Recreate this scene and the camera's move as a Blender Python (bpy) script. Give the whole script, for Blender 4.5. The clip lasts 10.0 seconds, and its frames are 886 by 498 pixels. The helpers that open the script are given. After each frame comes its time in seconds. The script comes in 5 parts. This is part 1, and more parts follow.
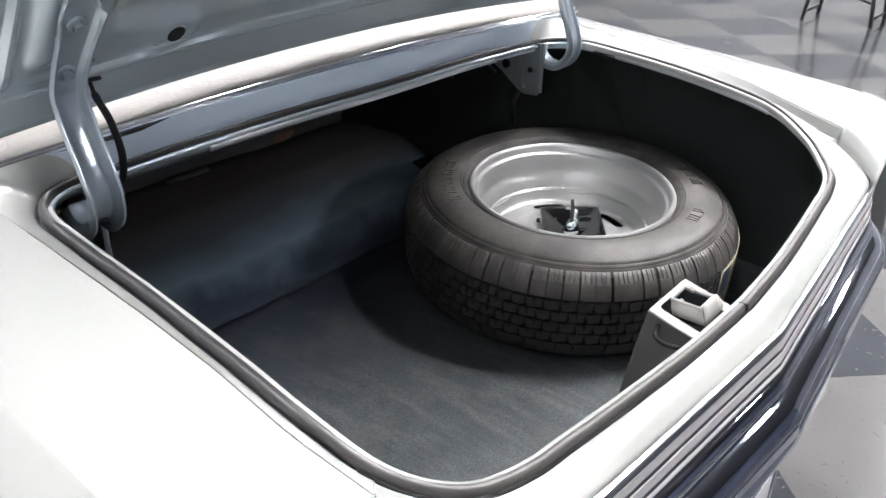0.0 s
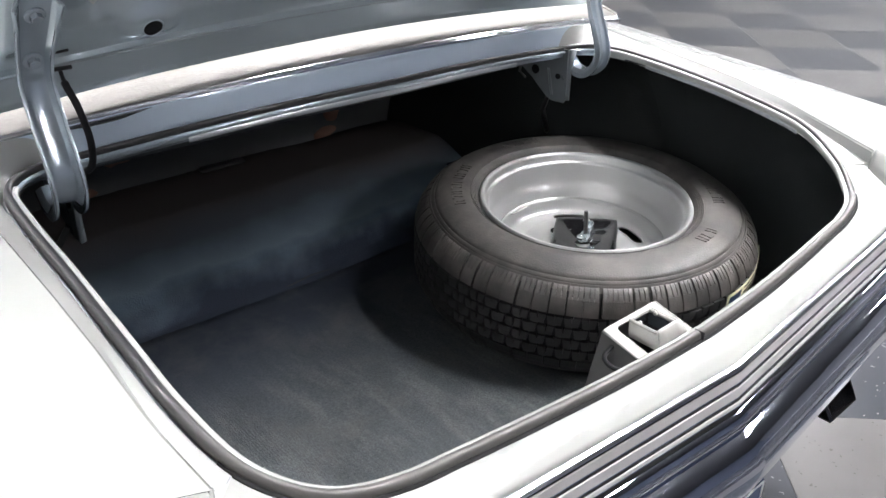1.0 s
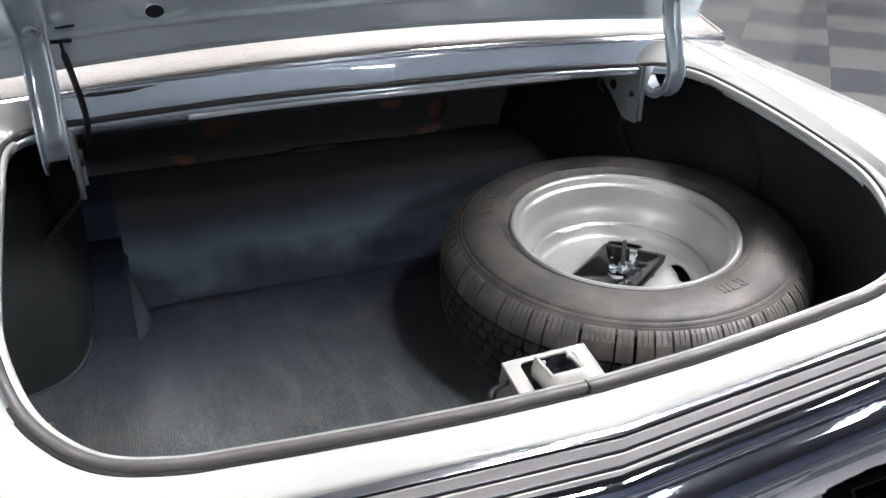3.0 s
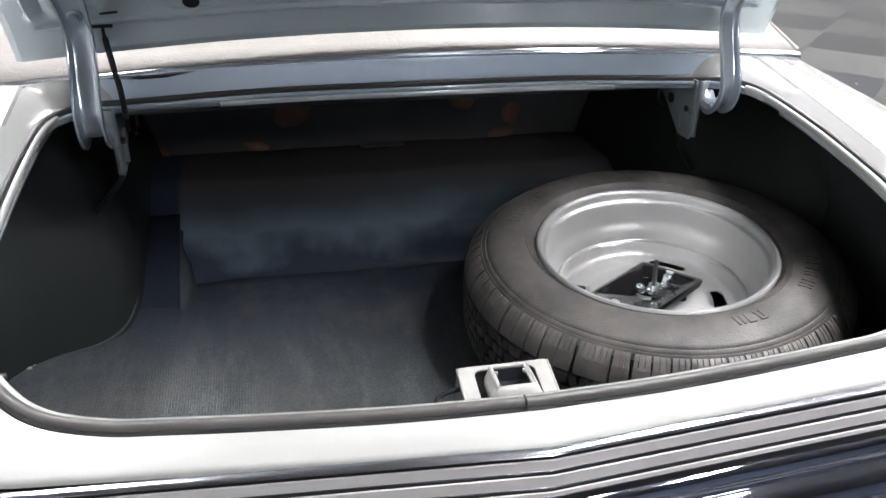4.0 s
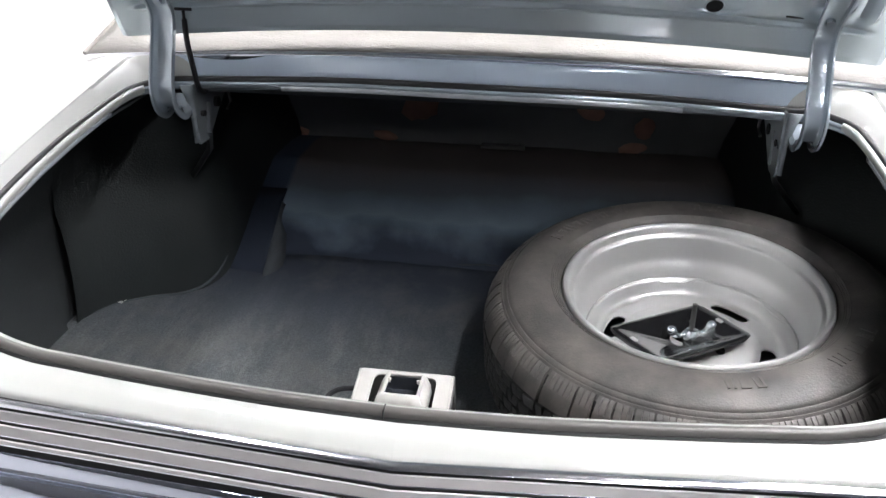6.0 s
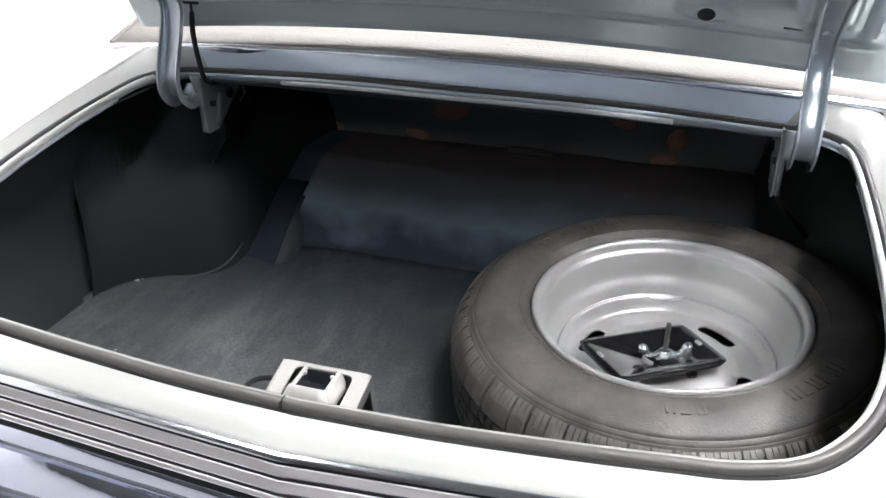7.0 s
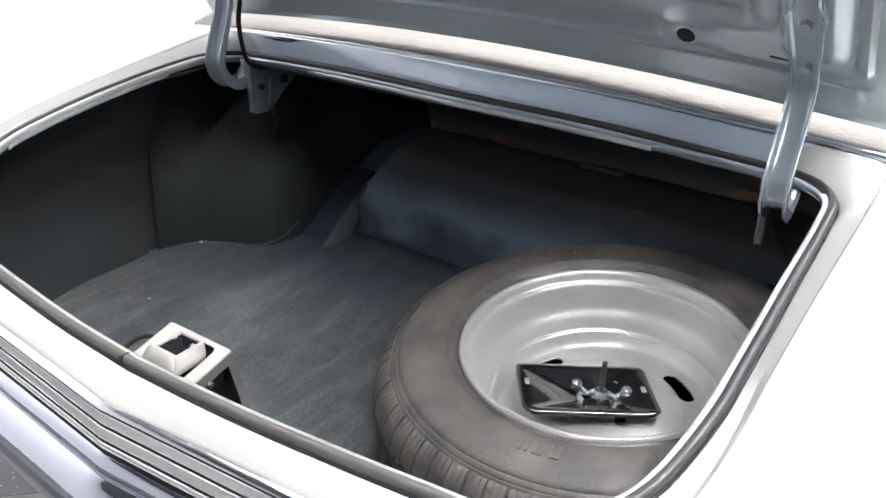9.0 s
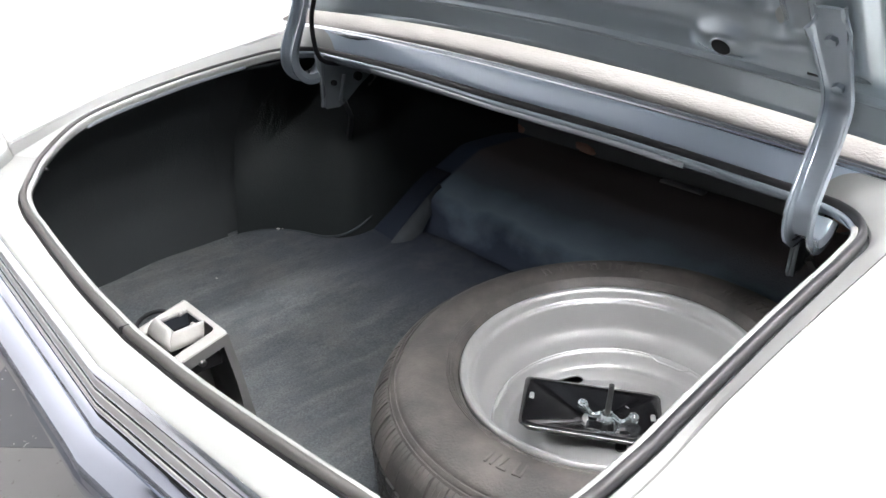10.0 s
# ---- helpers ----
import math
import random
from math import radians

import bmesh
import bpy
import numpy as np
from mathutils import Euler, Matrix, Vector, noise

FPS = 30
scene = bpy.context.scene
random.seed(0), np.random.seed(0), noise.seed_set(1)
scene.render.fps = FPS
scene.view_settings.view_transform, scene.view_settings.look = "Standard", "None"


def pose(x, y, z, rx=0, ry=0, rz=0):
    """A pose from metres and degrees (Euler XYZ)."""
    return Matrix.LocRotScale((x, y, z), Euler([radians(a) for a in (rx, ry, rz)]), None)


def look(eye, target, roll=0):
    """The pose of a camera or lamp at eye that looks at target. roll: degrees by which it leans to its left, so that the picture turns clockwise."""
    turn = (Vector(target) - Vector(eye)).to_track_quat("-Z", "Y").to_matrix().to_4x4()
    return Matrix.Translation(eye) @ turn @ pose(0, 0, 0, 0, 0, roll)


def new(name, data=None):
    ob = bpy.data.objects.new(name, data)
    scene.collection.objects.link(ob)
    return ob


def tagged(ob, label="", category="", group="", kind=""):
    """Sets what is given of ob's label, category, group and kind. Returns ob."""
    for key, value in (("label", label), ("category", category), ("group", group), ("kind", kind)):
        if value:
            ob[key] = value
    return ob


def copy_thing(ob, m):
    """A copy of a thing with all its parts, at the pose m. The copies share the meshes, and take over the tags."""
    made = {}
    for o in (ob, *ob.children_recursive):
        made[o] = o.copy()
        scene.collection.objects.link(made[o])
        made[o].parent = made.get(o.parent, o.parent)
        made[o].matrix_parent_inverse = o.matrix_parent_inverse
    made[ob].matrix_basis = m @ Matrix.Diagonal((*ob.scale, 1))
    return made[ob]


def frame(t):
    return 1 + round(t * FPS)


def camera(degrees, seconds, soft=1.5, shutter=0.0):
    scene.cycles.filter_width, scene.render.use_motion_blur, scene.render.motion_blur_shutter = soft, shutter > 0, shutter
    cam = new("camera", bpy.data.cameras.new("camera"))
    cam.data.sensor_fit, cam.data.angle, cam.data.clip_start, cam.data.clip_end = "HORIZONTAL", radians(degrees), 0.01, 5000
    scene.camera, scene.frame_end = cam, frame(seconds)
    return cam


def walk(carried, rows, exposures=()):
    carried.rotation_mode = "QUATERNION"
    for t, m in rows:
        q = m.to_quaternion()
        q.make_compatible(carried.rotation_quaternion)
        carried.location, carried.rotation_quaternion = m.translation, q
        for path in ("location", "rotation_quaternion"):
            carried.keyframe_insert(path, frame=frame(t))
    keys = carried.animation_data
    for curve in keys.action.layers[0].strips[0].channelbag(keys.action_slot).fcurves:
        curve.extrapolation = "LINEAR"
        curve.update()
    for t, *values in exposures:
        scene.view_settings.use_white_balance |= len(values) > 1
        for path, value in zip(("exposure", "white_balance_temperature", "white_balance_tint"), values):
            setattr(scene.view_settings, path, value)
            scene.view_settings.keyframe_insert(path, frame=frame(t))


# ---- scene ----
cam = camera(56.7, 10.0)
PATH = [
    (0, (-0.993, -0.349, 1.389), (0.384, 0.776, 0.472), 0.7),
    (0.5, (-0.924, -0.419, 1.391), (0.373, 0.795, 0.471), 0.7),
    (1, (-0.837, -0.495, 1.39), (0.353, 0.826, 0.474), 0.6),
    (1.5, (-0.747, -0.556, 1.392), (0.327, 0.858, 0.471), 0.5),
    (2, (-0.659, -0.605, 1.391), (0.303, 0.888, 0.471), 0.5),
    (2.5, (-0.567, -0.653, 1.392), (0.274, 0.911, 0.471), 0.5),
    (4, (-0.261, -0.758, 1.39), (0.112, 0.98, 0.474), 0.7),
    (4.5, (-0.164, -0.774, 1.392), (0.045, 0.991, 0.475), 0.5),
    (5, (-0.061, -0.779, 1.391), (-0.016, 1.0, 0.478), 0.3),
    (5.5, (0.046, -0.774, 1.392), (-0.074, 1.0, 0.477), 0.3),
    (7, (0.362, -0.711, 1.393), (-0.153, 0.99, 0.477), 0.2),
    (7.5, (0.47, -0.674, 1.393), (-0.167, 0.986, 0.477), 0.6),
    (8, (0.574, -0.626, 1.394), (-0.196, 0.978, 0.479), 0.6),
    (8.5, (0.672, -0.572, 1.393), (-0.225, 0.964, 0.479), 0.5),
    (9, (0.76, -0.514, 1.391), (-0.264, 0.944, 0.482), 0.4),
    (9.5, (0.837, -0.45, 1.39), (-0.316, 0.911, 0.485), 0.3),
    (10, (0.902, -0.382, 1.387), (-0.393, 0.846, 0.486), 0.0),
]
walk(cam, [(t, look(eye, target, roll)) for t, eye, target, roll in PATH], [(0.0, 0.33), (2.5, 0.33), (4.5, 0.24), (10.0, 0.21)])

# ---------------------------------------------------------------- world and lights
world = bpy.data.worlds.new("showroom_air")
scene.world = world
world.use_nodes = True
world.node_tree.nodes["Background"].inputs[0].default_value = (0.8, 0.9, 1.0, 1)
world.node_tree.nodes["Background"].inputs[1].default_value = 0.05
LAMP = 156.0      # glow of the lamp tubes


# ---------------------------------------------------------------- materials
def mat(name, base, rough=0.5, metal=0.0, coat=0.0, var=0.12, scale=6.0, fine=0.0, fine_scale=400.0,
        rvar=0.1, spec=0.5, emit=None, stretch=(1, 1, 1)):
    """A surface with large and small variation of colour and gloss, and a fine bump."""
    m = bpy.data.materials.new(name)
    m.use_nodes = True
    n, l = m.node_tree.nodes, m.node_tree.links
    p = n["Principled BSDF"]
    p.inputs["Metallic"].default_value = metal
    p.inputs["Coat Weight"].default_value = coat
    p.inputs["Coat Roughness"].default_value = 0.04
    p.inputs["Specular IOR Level"].default_value = spec
    tc = n.new("ShaderNodeTexCoord")
    mp = n.new("ShaderNodeMapping")
    mp.inputs["Scale"].default_value = stretch
    l.new(tc.outputs["Object"], mp.inputs[0])
    big = n.new("ShaderNodeTexNoise")
    big.inputs["Scale"].default_value = scale
    big.inputs["Detail"].default_value = 6
    l.new(mp.outputs[0], big.inputs["Vector"])
    mix = n.new("ShaderNodeMix")
    mix.data_type = "RGBA"
    mix.inputs["A"].default_value = (*[c * (1 - var) for c in base], 1)
    mix.inputs["B"].default_value = (*[min(1, c * (1 + var)) for c in base], 1)
    l.new(big.outputs["Fac"], mix.inputs["Factor"])
    l.new(mix.outputs["Result"], p.inputs["Base Color"])
    mr = n.new("ShaderNodeMapRange")
    mr.inputs["To Min"].default_value = max(0.02, rough - rvar)
    mr.inputs["To Max"].default_value = min(1, rough + rvar)
    l.new(big.outputs["Fac"], mr.inputs["Value"])
    l.new(mr.outputs[0], p.inputs["Roughness"])
    if fine:
        small = n.new("ShaderNodeTexNoise")
        small.inputs["Scale"].default_value = fine_scale
        small.inputs["Detail"].default_value = 3
        l.new(mp.outputs[0], small.inputs["Vector"])
        bump = n.new("ShaderNodeBump")
        bump.inputs["Strength"].default_value = fine
        bump.inputs["Distance"].default_value = 0.002
        l.new(small.outputs["Fac"], bump.inputs["Height"])
        l.new(bump.outputs[0], p.inputs["Normal"])
    if emit:
        p.inputs["Emission Color"].default_value = (*emit[:3], 1)
        p.inputs["Emission Strength"].default_value = emit[3]
    return m


PAINT = mat("white_paint", (0.345, 0.354, 0.341), 0.22, coat=1.0, var=0.02, scale=2, rvar=0.04)
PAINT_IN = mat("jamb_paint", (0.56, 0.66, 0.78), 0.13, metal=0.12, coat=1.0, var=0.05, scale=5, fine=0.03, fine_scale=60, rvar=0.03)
LID_PAINT = mat("lid_inner_paint", (0.51, 0.575, 0.62), 0.20, metal=0.5, coat=1.0, var=0.05, scale=5, fine=0.03, fine_scale=140, rvar=0.03)
HINGE_PAINT = mat("hinge_paint", (0.38, 0.435, 0.485), 0.16, metal=0.5, coat=0.8, var=0.05, scale=20, rvar=0.04)
BRACKET = mat("bracket_paint", (0.145, 0.165, 0.178), 0.30, var=0.2, scale=20, rvar=0.1)
LATCH_SIDE = mat("latch_side_paint", (0.085, 0.085, 0.084), 0.4, var=0.1, scale=30)
EYE = mat("latch_eye", (0.022, 0.025, 0.030), 0.2, spec=0.6)
# the body white again, slightly darker and duller for the gutter's shade
GUTTER = mat("gutter_shade_white", (0.335, 0.343, 0.332), 0.30, coat=0.6, var=0.03, scale=6, rvar=0.04)
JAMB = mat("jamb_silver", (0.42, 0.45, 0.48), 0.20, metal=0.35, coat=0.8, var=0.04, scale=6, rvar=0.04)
CHROME = mat("chrome", (0.72, 0.74, 0.79), 0.15, metal=1, var=0.03, rvar=0.03)
BUMPER_CHROME = mat("bumper_chrome", (0.52, 0.55, 0.64), 0.05, metal=1, var=0.10, scale=3, rvar=0.02, fine=0.30, fine_scale=11, stretch=(1, 1, 2.0))
ARGENT = mat("argent_strip", (0.52, 0.51, 0.505), 0.38, metal=0.1, var=0.03)
BLACK_GAP = mat("black_groove", (0.010, 0.010, 0.011), 0.6, spec=0.2)
RUBBER = mat("seal_rubber", (0.017, 0.0168, 0.0185), 0.42, var=0.25, scale=14, fine=0.15, fine_scale=220)
CARPET = mat("carpet", (0.082, 0.091, 0.097), 0.95, var=0.5, scale=9, fine=1.0, fine_scale=700, rvar=0.03, spec=0.2)


def ribbed(m):
    """Cord ribs along the car, and paler brushed streaks of dust."""
    n, l = m.node_tree.nodes, m.node_tree.links
    p = n["Principled BSDF"]
    tc = n["Texture Coordinate"]
    big = n["Noise Texture"]
    wav = n.new("ShaderNodeTexWave")
    wav.wave_type, wav.bands_direction = "BANDS", "X"
    wav.inputs["Scale"].default_value = 62
    wav.inputs["Distortion"].default_value = 5.0
    wav.inputs["Detail Scale"].default_value = 3
    l.new(tc.outputs["Object"], wav.inputs["Vector"])
    b = n.new("ShaderNodeBump")
    b.inputs["Strength"].default_value = 0.22
    b.inputs["Distance"].default_value = 0.002
    l.new(wav.outputs["Fac"], b.inputs["Height"])
    l.new(p.inputs["Normal"].links[0].from_socket, b.inputs["Normal"])
    l.new(b.outputs[0], p.inputs["Normal"])
    mp = n.new("ShaderNodeMapping")
    mp.inputs["Scale"].default_value = (9, 2.2, 4)
    mp.inputs["Rotation"].default_value = (0, 0, 0.10)
    l.new(tc.outputs["Object"], mp.inputs[0])
    st = n.new("ShaderNodeTexNoise")
    st.inputs["Scale"].default_value = 2.4
    st.inputs["Detail"].default_value = 9
    st.inputs["Roughness"].default_value = 0.7
    l.new(mp.outputs[0], st.inputs["Vector"])
    rmp = n.new("ShaderNodeValToRGB")
    rmp.color_ramp.elements[0].position, rmp.color_ramp.elements[1].position = 0.47, 0.92
    l.new(st.outputs["Fac"], rmp.inputs[0])
    mx = n.new("ShaderNodeMix")
    mx.data_type = "RGBA"
    l.new(rmp.outputs[0], mx.inputs["Factor"])
    l.new(p.inputs["Base Color"].links[0].from_socket, mx.inputs["A"])
    mx.inputs["B"].default_value = (0.185, 0.193, 0.195, 1)
    grain = n.new("ShaderNodeTexNoise")
    grain.inputs["Scale"].default_value = 260
    grain.inputs["Detail"].default_value = 4
    l.new(tc.outputs["Object"], grain.inputs["Vector"])
    gm = n.new("ShaderNodeMapRange")
    gm.inputs["From Min"].default_value, gm.inputs["From Max"].default_value = 0.3, 0.7
    gm.inputs["To Min"].default_value, gm.inputs["To Max"].default_value = 0.74, 1.26
    l.new(grain.outputs["Fac"], gm.inputs["Value"])
    hs = n.new("ShaderNodeHueSaturation")
    l.new(gm.outputs[0], hs.inputs["Value"])
    l.new(mx.outputs["Result"], hs.inputs["Color"])
    # the shade in front of the hump is put into the pile as navy
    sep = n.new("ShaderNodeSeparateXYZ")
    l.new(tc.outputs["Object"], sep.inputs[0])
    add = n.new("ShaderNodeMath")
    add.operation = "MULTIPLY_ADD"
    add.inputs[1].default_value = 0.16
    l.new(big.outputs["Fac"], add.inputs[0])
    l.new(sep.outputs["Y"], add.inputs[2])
    hump_shade = n.new("ShaderNodeMapRange")
    hump_shade.inputs["From Min"].default_value, hump_shade.inputs["From Max"].default_value = 0.56, 0.86
    hump_shade.inputs["To Max"].default_value = 0.9
    l.new(add.outputs[0], hump_shade.inputs["Value"])
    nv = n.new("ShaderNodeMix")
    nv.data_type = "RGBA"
    l.new(hump_shade.outputs[0], nv.inputs["Factor"])
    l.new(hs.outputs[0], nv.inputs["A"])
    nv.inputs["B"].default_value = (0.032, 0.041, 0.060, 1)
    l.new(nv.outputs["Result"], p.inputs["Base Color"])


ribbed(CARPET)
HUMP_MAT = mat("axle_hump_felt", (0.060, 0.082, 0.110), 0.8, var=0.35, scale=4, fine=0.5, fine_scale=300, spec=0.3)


def lit_bands(m):
    """Navy felt, the step's shaded face and lit crown painted in as bands, with brown board behind."""
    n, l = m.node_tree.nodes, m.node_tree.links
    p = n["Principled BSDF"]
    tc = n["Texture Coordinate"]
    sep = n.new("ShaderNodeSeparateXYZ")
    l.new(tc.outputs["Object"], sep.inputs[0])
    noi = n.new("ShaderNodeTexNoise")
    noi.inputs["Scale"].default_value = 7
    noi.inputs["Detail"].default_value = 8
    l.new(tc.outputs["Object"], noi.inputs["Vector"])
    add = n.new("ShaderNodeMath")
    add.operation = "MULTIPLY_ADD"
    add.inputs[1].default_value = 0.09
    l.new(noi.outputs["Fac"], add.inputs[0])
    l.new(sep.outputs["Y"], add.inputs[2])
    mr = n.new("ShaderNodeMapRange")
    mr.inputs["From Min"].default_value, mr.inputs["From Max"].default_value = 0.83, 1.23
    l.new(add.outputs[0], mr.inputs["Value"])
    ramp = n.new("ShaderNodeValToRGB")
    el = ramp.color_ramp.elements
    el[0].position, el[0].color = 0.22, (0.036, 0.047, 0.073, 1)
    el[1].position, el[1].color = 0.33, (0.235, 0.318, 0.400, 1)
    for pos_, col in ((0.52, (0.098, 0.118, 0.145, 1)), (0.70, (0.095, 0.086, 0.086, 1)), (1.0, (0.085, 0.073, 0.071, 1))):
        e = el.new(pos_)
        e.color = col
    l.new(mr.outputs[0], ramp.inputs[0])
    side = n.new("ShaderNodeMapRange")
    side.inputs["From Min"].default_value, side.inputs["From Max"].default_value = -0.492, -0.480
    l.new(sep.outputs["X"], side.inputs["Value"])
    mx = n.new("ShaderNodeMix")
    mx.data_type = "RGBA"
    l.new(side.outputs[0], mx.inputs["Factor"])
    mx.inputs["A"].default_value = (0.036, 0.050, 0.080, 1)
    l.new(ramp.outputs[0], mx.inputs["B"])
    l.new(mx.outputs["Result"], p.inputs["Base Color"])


lit_bands(HUMP_MAT)
NAVY = mat("navy_felt", (0.020, 0.027, 0.043), 0.85, var=0.3, scale=8, fine=0.5, fine_scale=300, spec=0.2)
FELT_EDGE = mat("felt_edge", (0.058, 0.066, 0.074), 0.85, var=0.3, scale=30, fine=0.4, fine_scale=300, spec=0.2)
PARTITION = mat("partition_board", (0.135, 0.138, 0.142), 0.8, var=0.3, scale=6, fine=0.4, fine_scale=200, spec=0.2)
LINER = mat("liner_board", (0.026, 0.030, 0.032), 0.75, var=0.3, scale=4, fine=0.4, fine_scale=300, spec=0.3)
WELL = mat("wheel_well_cover", (0.0145, 0.0185, 0.0195), 0.7, var=0.3, scale=5, fine=0.5, fine_scale=260, spec=0.35)
TYRE = mat("tyre_rubber", (0.042, 0.040, 0.0385), 0.55, var=0.35, scale=9, fine=0.25, fine_scale=300, rvar=0.12)


def dusty(m, tone, lo, hi, scale):
    """Patches of dust with a shape of their own."""
    n, l = m.node_tree.nodes, m.node_tree.links
    p = n["Principled BSDF"]
    st = n.new("ShaderNodeTexNoise")
    st.inputs["Scale"].default_value = scale
    st.inputs["Detail"].default_value = 10
    st.inputs["Roughness"].default_value = 0.65
    l.new(n["Texture Coordinate"].outputs["Object"], st.inputs["Vector"])
    mr = n.new("ShaderNodeMapRange")
    mr.inputs["From Min"].default_value, mr.inputs["From Max"].default_value = lo, hi
    l.new(st.outputs["Fac"], mr.inputs["Value"])
    mx = n.new("ShaderNodeMix")
    mx.data_type = "RGBA"
    l.new(mr.outputs[0], mx.inputs["Factor"])
    l.new(p.inputs["Base Color"].links[0].from_socket, mx.inputs["A"])
    mx.inputs["B"].default_value = (*tone, 1)
    l.new(mx.outputs["Result"], p.inputs["Base Color"])


def sheen_at_tail(m, tone, y0, y1):
    """Rubber greyed towards the tail, the lamps' sheen put into its colour, with a ragged edge to the grey stretch."""
    n, l = m.node_tree.nodes, m.node_tree.links
    p = n["Principled BSDF"]
    sep = n.new("ShaderNodeSeparateXYZ")
    l.new(n["Texture Coordinate"].outputs["Object"], sep.inputs[0])
    add = n.new("ShaderNodeMath")
    add.operation = "MULTIPLY_ADD"
    add.inputs[1].default_value = 0.25
    l.new(n["Noise Texture"].outputs["Fac"], add.inputs[0])
    l.new(sep.outputs["Y"], add.inputs[2])
    mr = n.new("ShaderNodeMapRange")
    mr.inputs["From Min"].default_value, mr.inputs["From Max"].default_value = y1 + 0.125, y0 + 0.125
    l.new(add.outputs[0], mr.inputs["Value"])
    mx = n.new("ShaderNodeMix")
    mx.data_type = "RGBA"
    l.new(mr.outputs[0], mx.inputs["Factor"])
    l.new(p.inputs["Base Color"].links[0].from_socket, mx.inputs["A"])
    mx.inputs["B"].default_value = (*tone, 1)
    l.new(mx.outputs["Result"], p.inputs["Base Color"])


sheen_at_tail(RUBBER, (0.064, 0.061, 0.058), -0.01, 0.15)
LETTER = mat("worn_letter_rubber", (0.080, 0.075, 0.070), 0.55, var=0.4, scale=60)
TREAD = mat("tread_rubber", (0.025, 0.0245, 0.025), 0.6, var=0.4, scale=30, fine=0.3, fine_scale=300)
dusty(CARPET, (0.132, 0.130, 0.124), 0.48, 0.95, 7)
dusty(TYRE, (0.132, 0.118, 0.106), 0.40, 0.88, 14)
RIM = mat("silver_wheel_paint", (0.51, 0.515, 0.513), 0.38, metal=0.65, var=0.03, scale=12, rvar=0.03, fine=0.04, fine_scale=500)
BLACK = mat("black_gloss_paint", (0.008, 0.008, 0.009), 0.22, coat=0.8, var=0.3, scale=12, rvar=0.06, spec=0.4)
ZINC = mat("zinc_plate", (0.62, 0.68, 0.70), 0.22, metal=0.95, var=0.2, scale=60, rvar=0.1)
STEEL = mat("dark_steel", (0.12, 0.12, 0.12), 0.4, metal=0.9, var=0.3, scale=60)
CREAM = mat("latch_paint", (0.33, 0.326, 0.308), 0.38, var=0.1, scale=40, fine=0.1)
VINYL = mat("roof_vinyl", (0.186, 0.178, 0.169), 0.6, var=0.14, scale=30, fine=1.0, fine_scale=130, rvar=0.05, spec=0.3)
BROWN = mat("seat_back_board", (0.34, 0.20, 0.15), 0.8, var=0.4, scale=25)
CABLE = mat("cable_sleeve", (0.010, 0.010, 0.012), 0.6, spec=0.2)
LABEL_PAPER = mat("label_paper", (0.42, 0.40, 0.26), 0.6, var=0.3, scale=40)
BLUE = mat("plate_blue", (0.015, 0.035, 0.10), 0.35)
PLATE_WHITE = mat("plate_white", (0.72, 0.73, 0.74), 0.4)
EXHAUST = mat("exhaust_black_chrome", (0.05, 0.05, 0.055), 0.12, metal=0.9)
WALL = mat("white_wall", (0.82, 0.82, 0.81), 0.6, var=0.03, scale=1, fine=0.1, fine_scale=60)
GREY_WALL = mat("grey_wall", (0.32, 0.33, 0.35), 0.6, var=0.08, scale=1)
SLATE_WALL = mat("slate_wall", (0.13, 0.15, 0.20), 0.6, var=0.08, scale=1)
CEIL = mat("ceiling_board", (0.12, 0.12, 0.125), 0.8, var=0.05, scale=1)
GLOW = mat("lamp_diffuser", (0.9, 0.9, 0.9), 0.5, emit=(1.01, 0.99, 1.01, LAMP))
STOOL = mat("stool_metal", (0.03, 0.028, 0.027), 0.4, metal=0.3)
SEAT = mat("stool_seat", (0.18, 0.07, 0.04), 0.5)


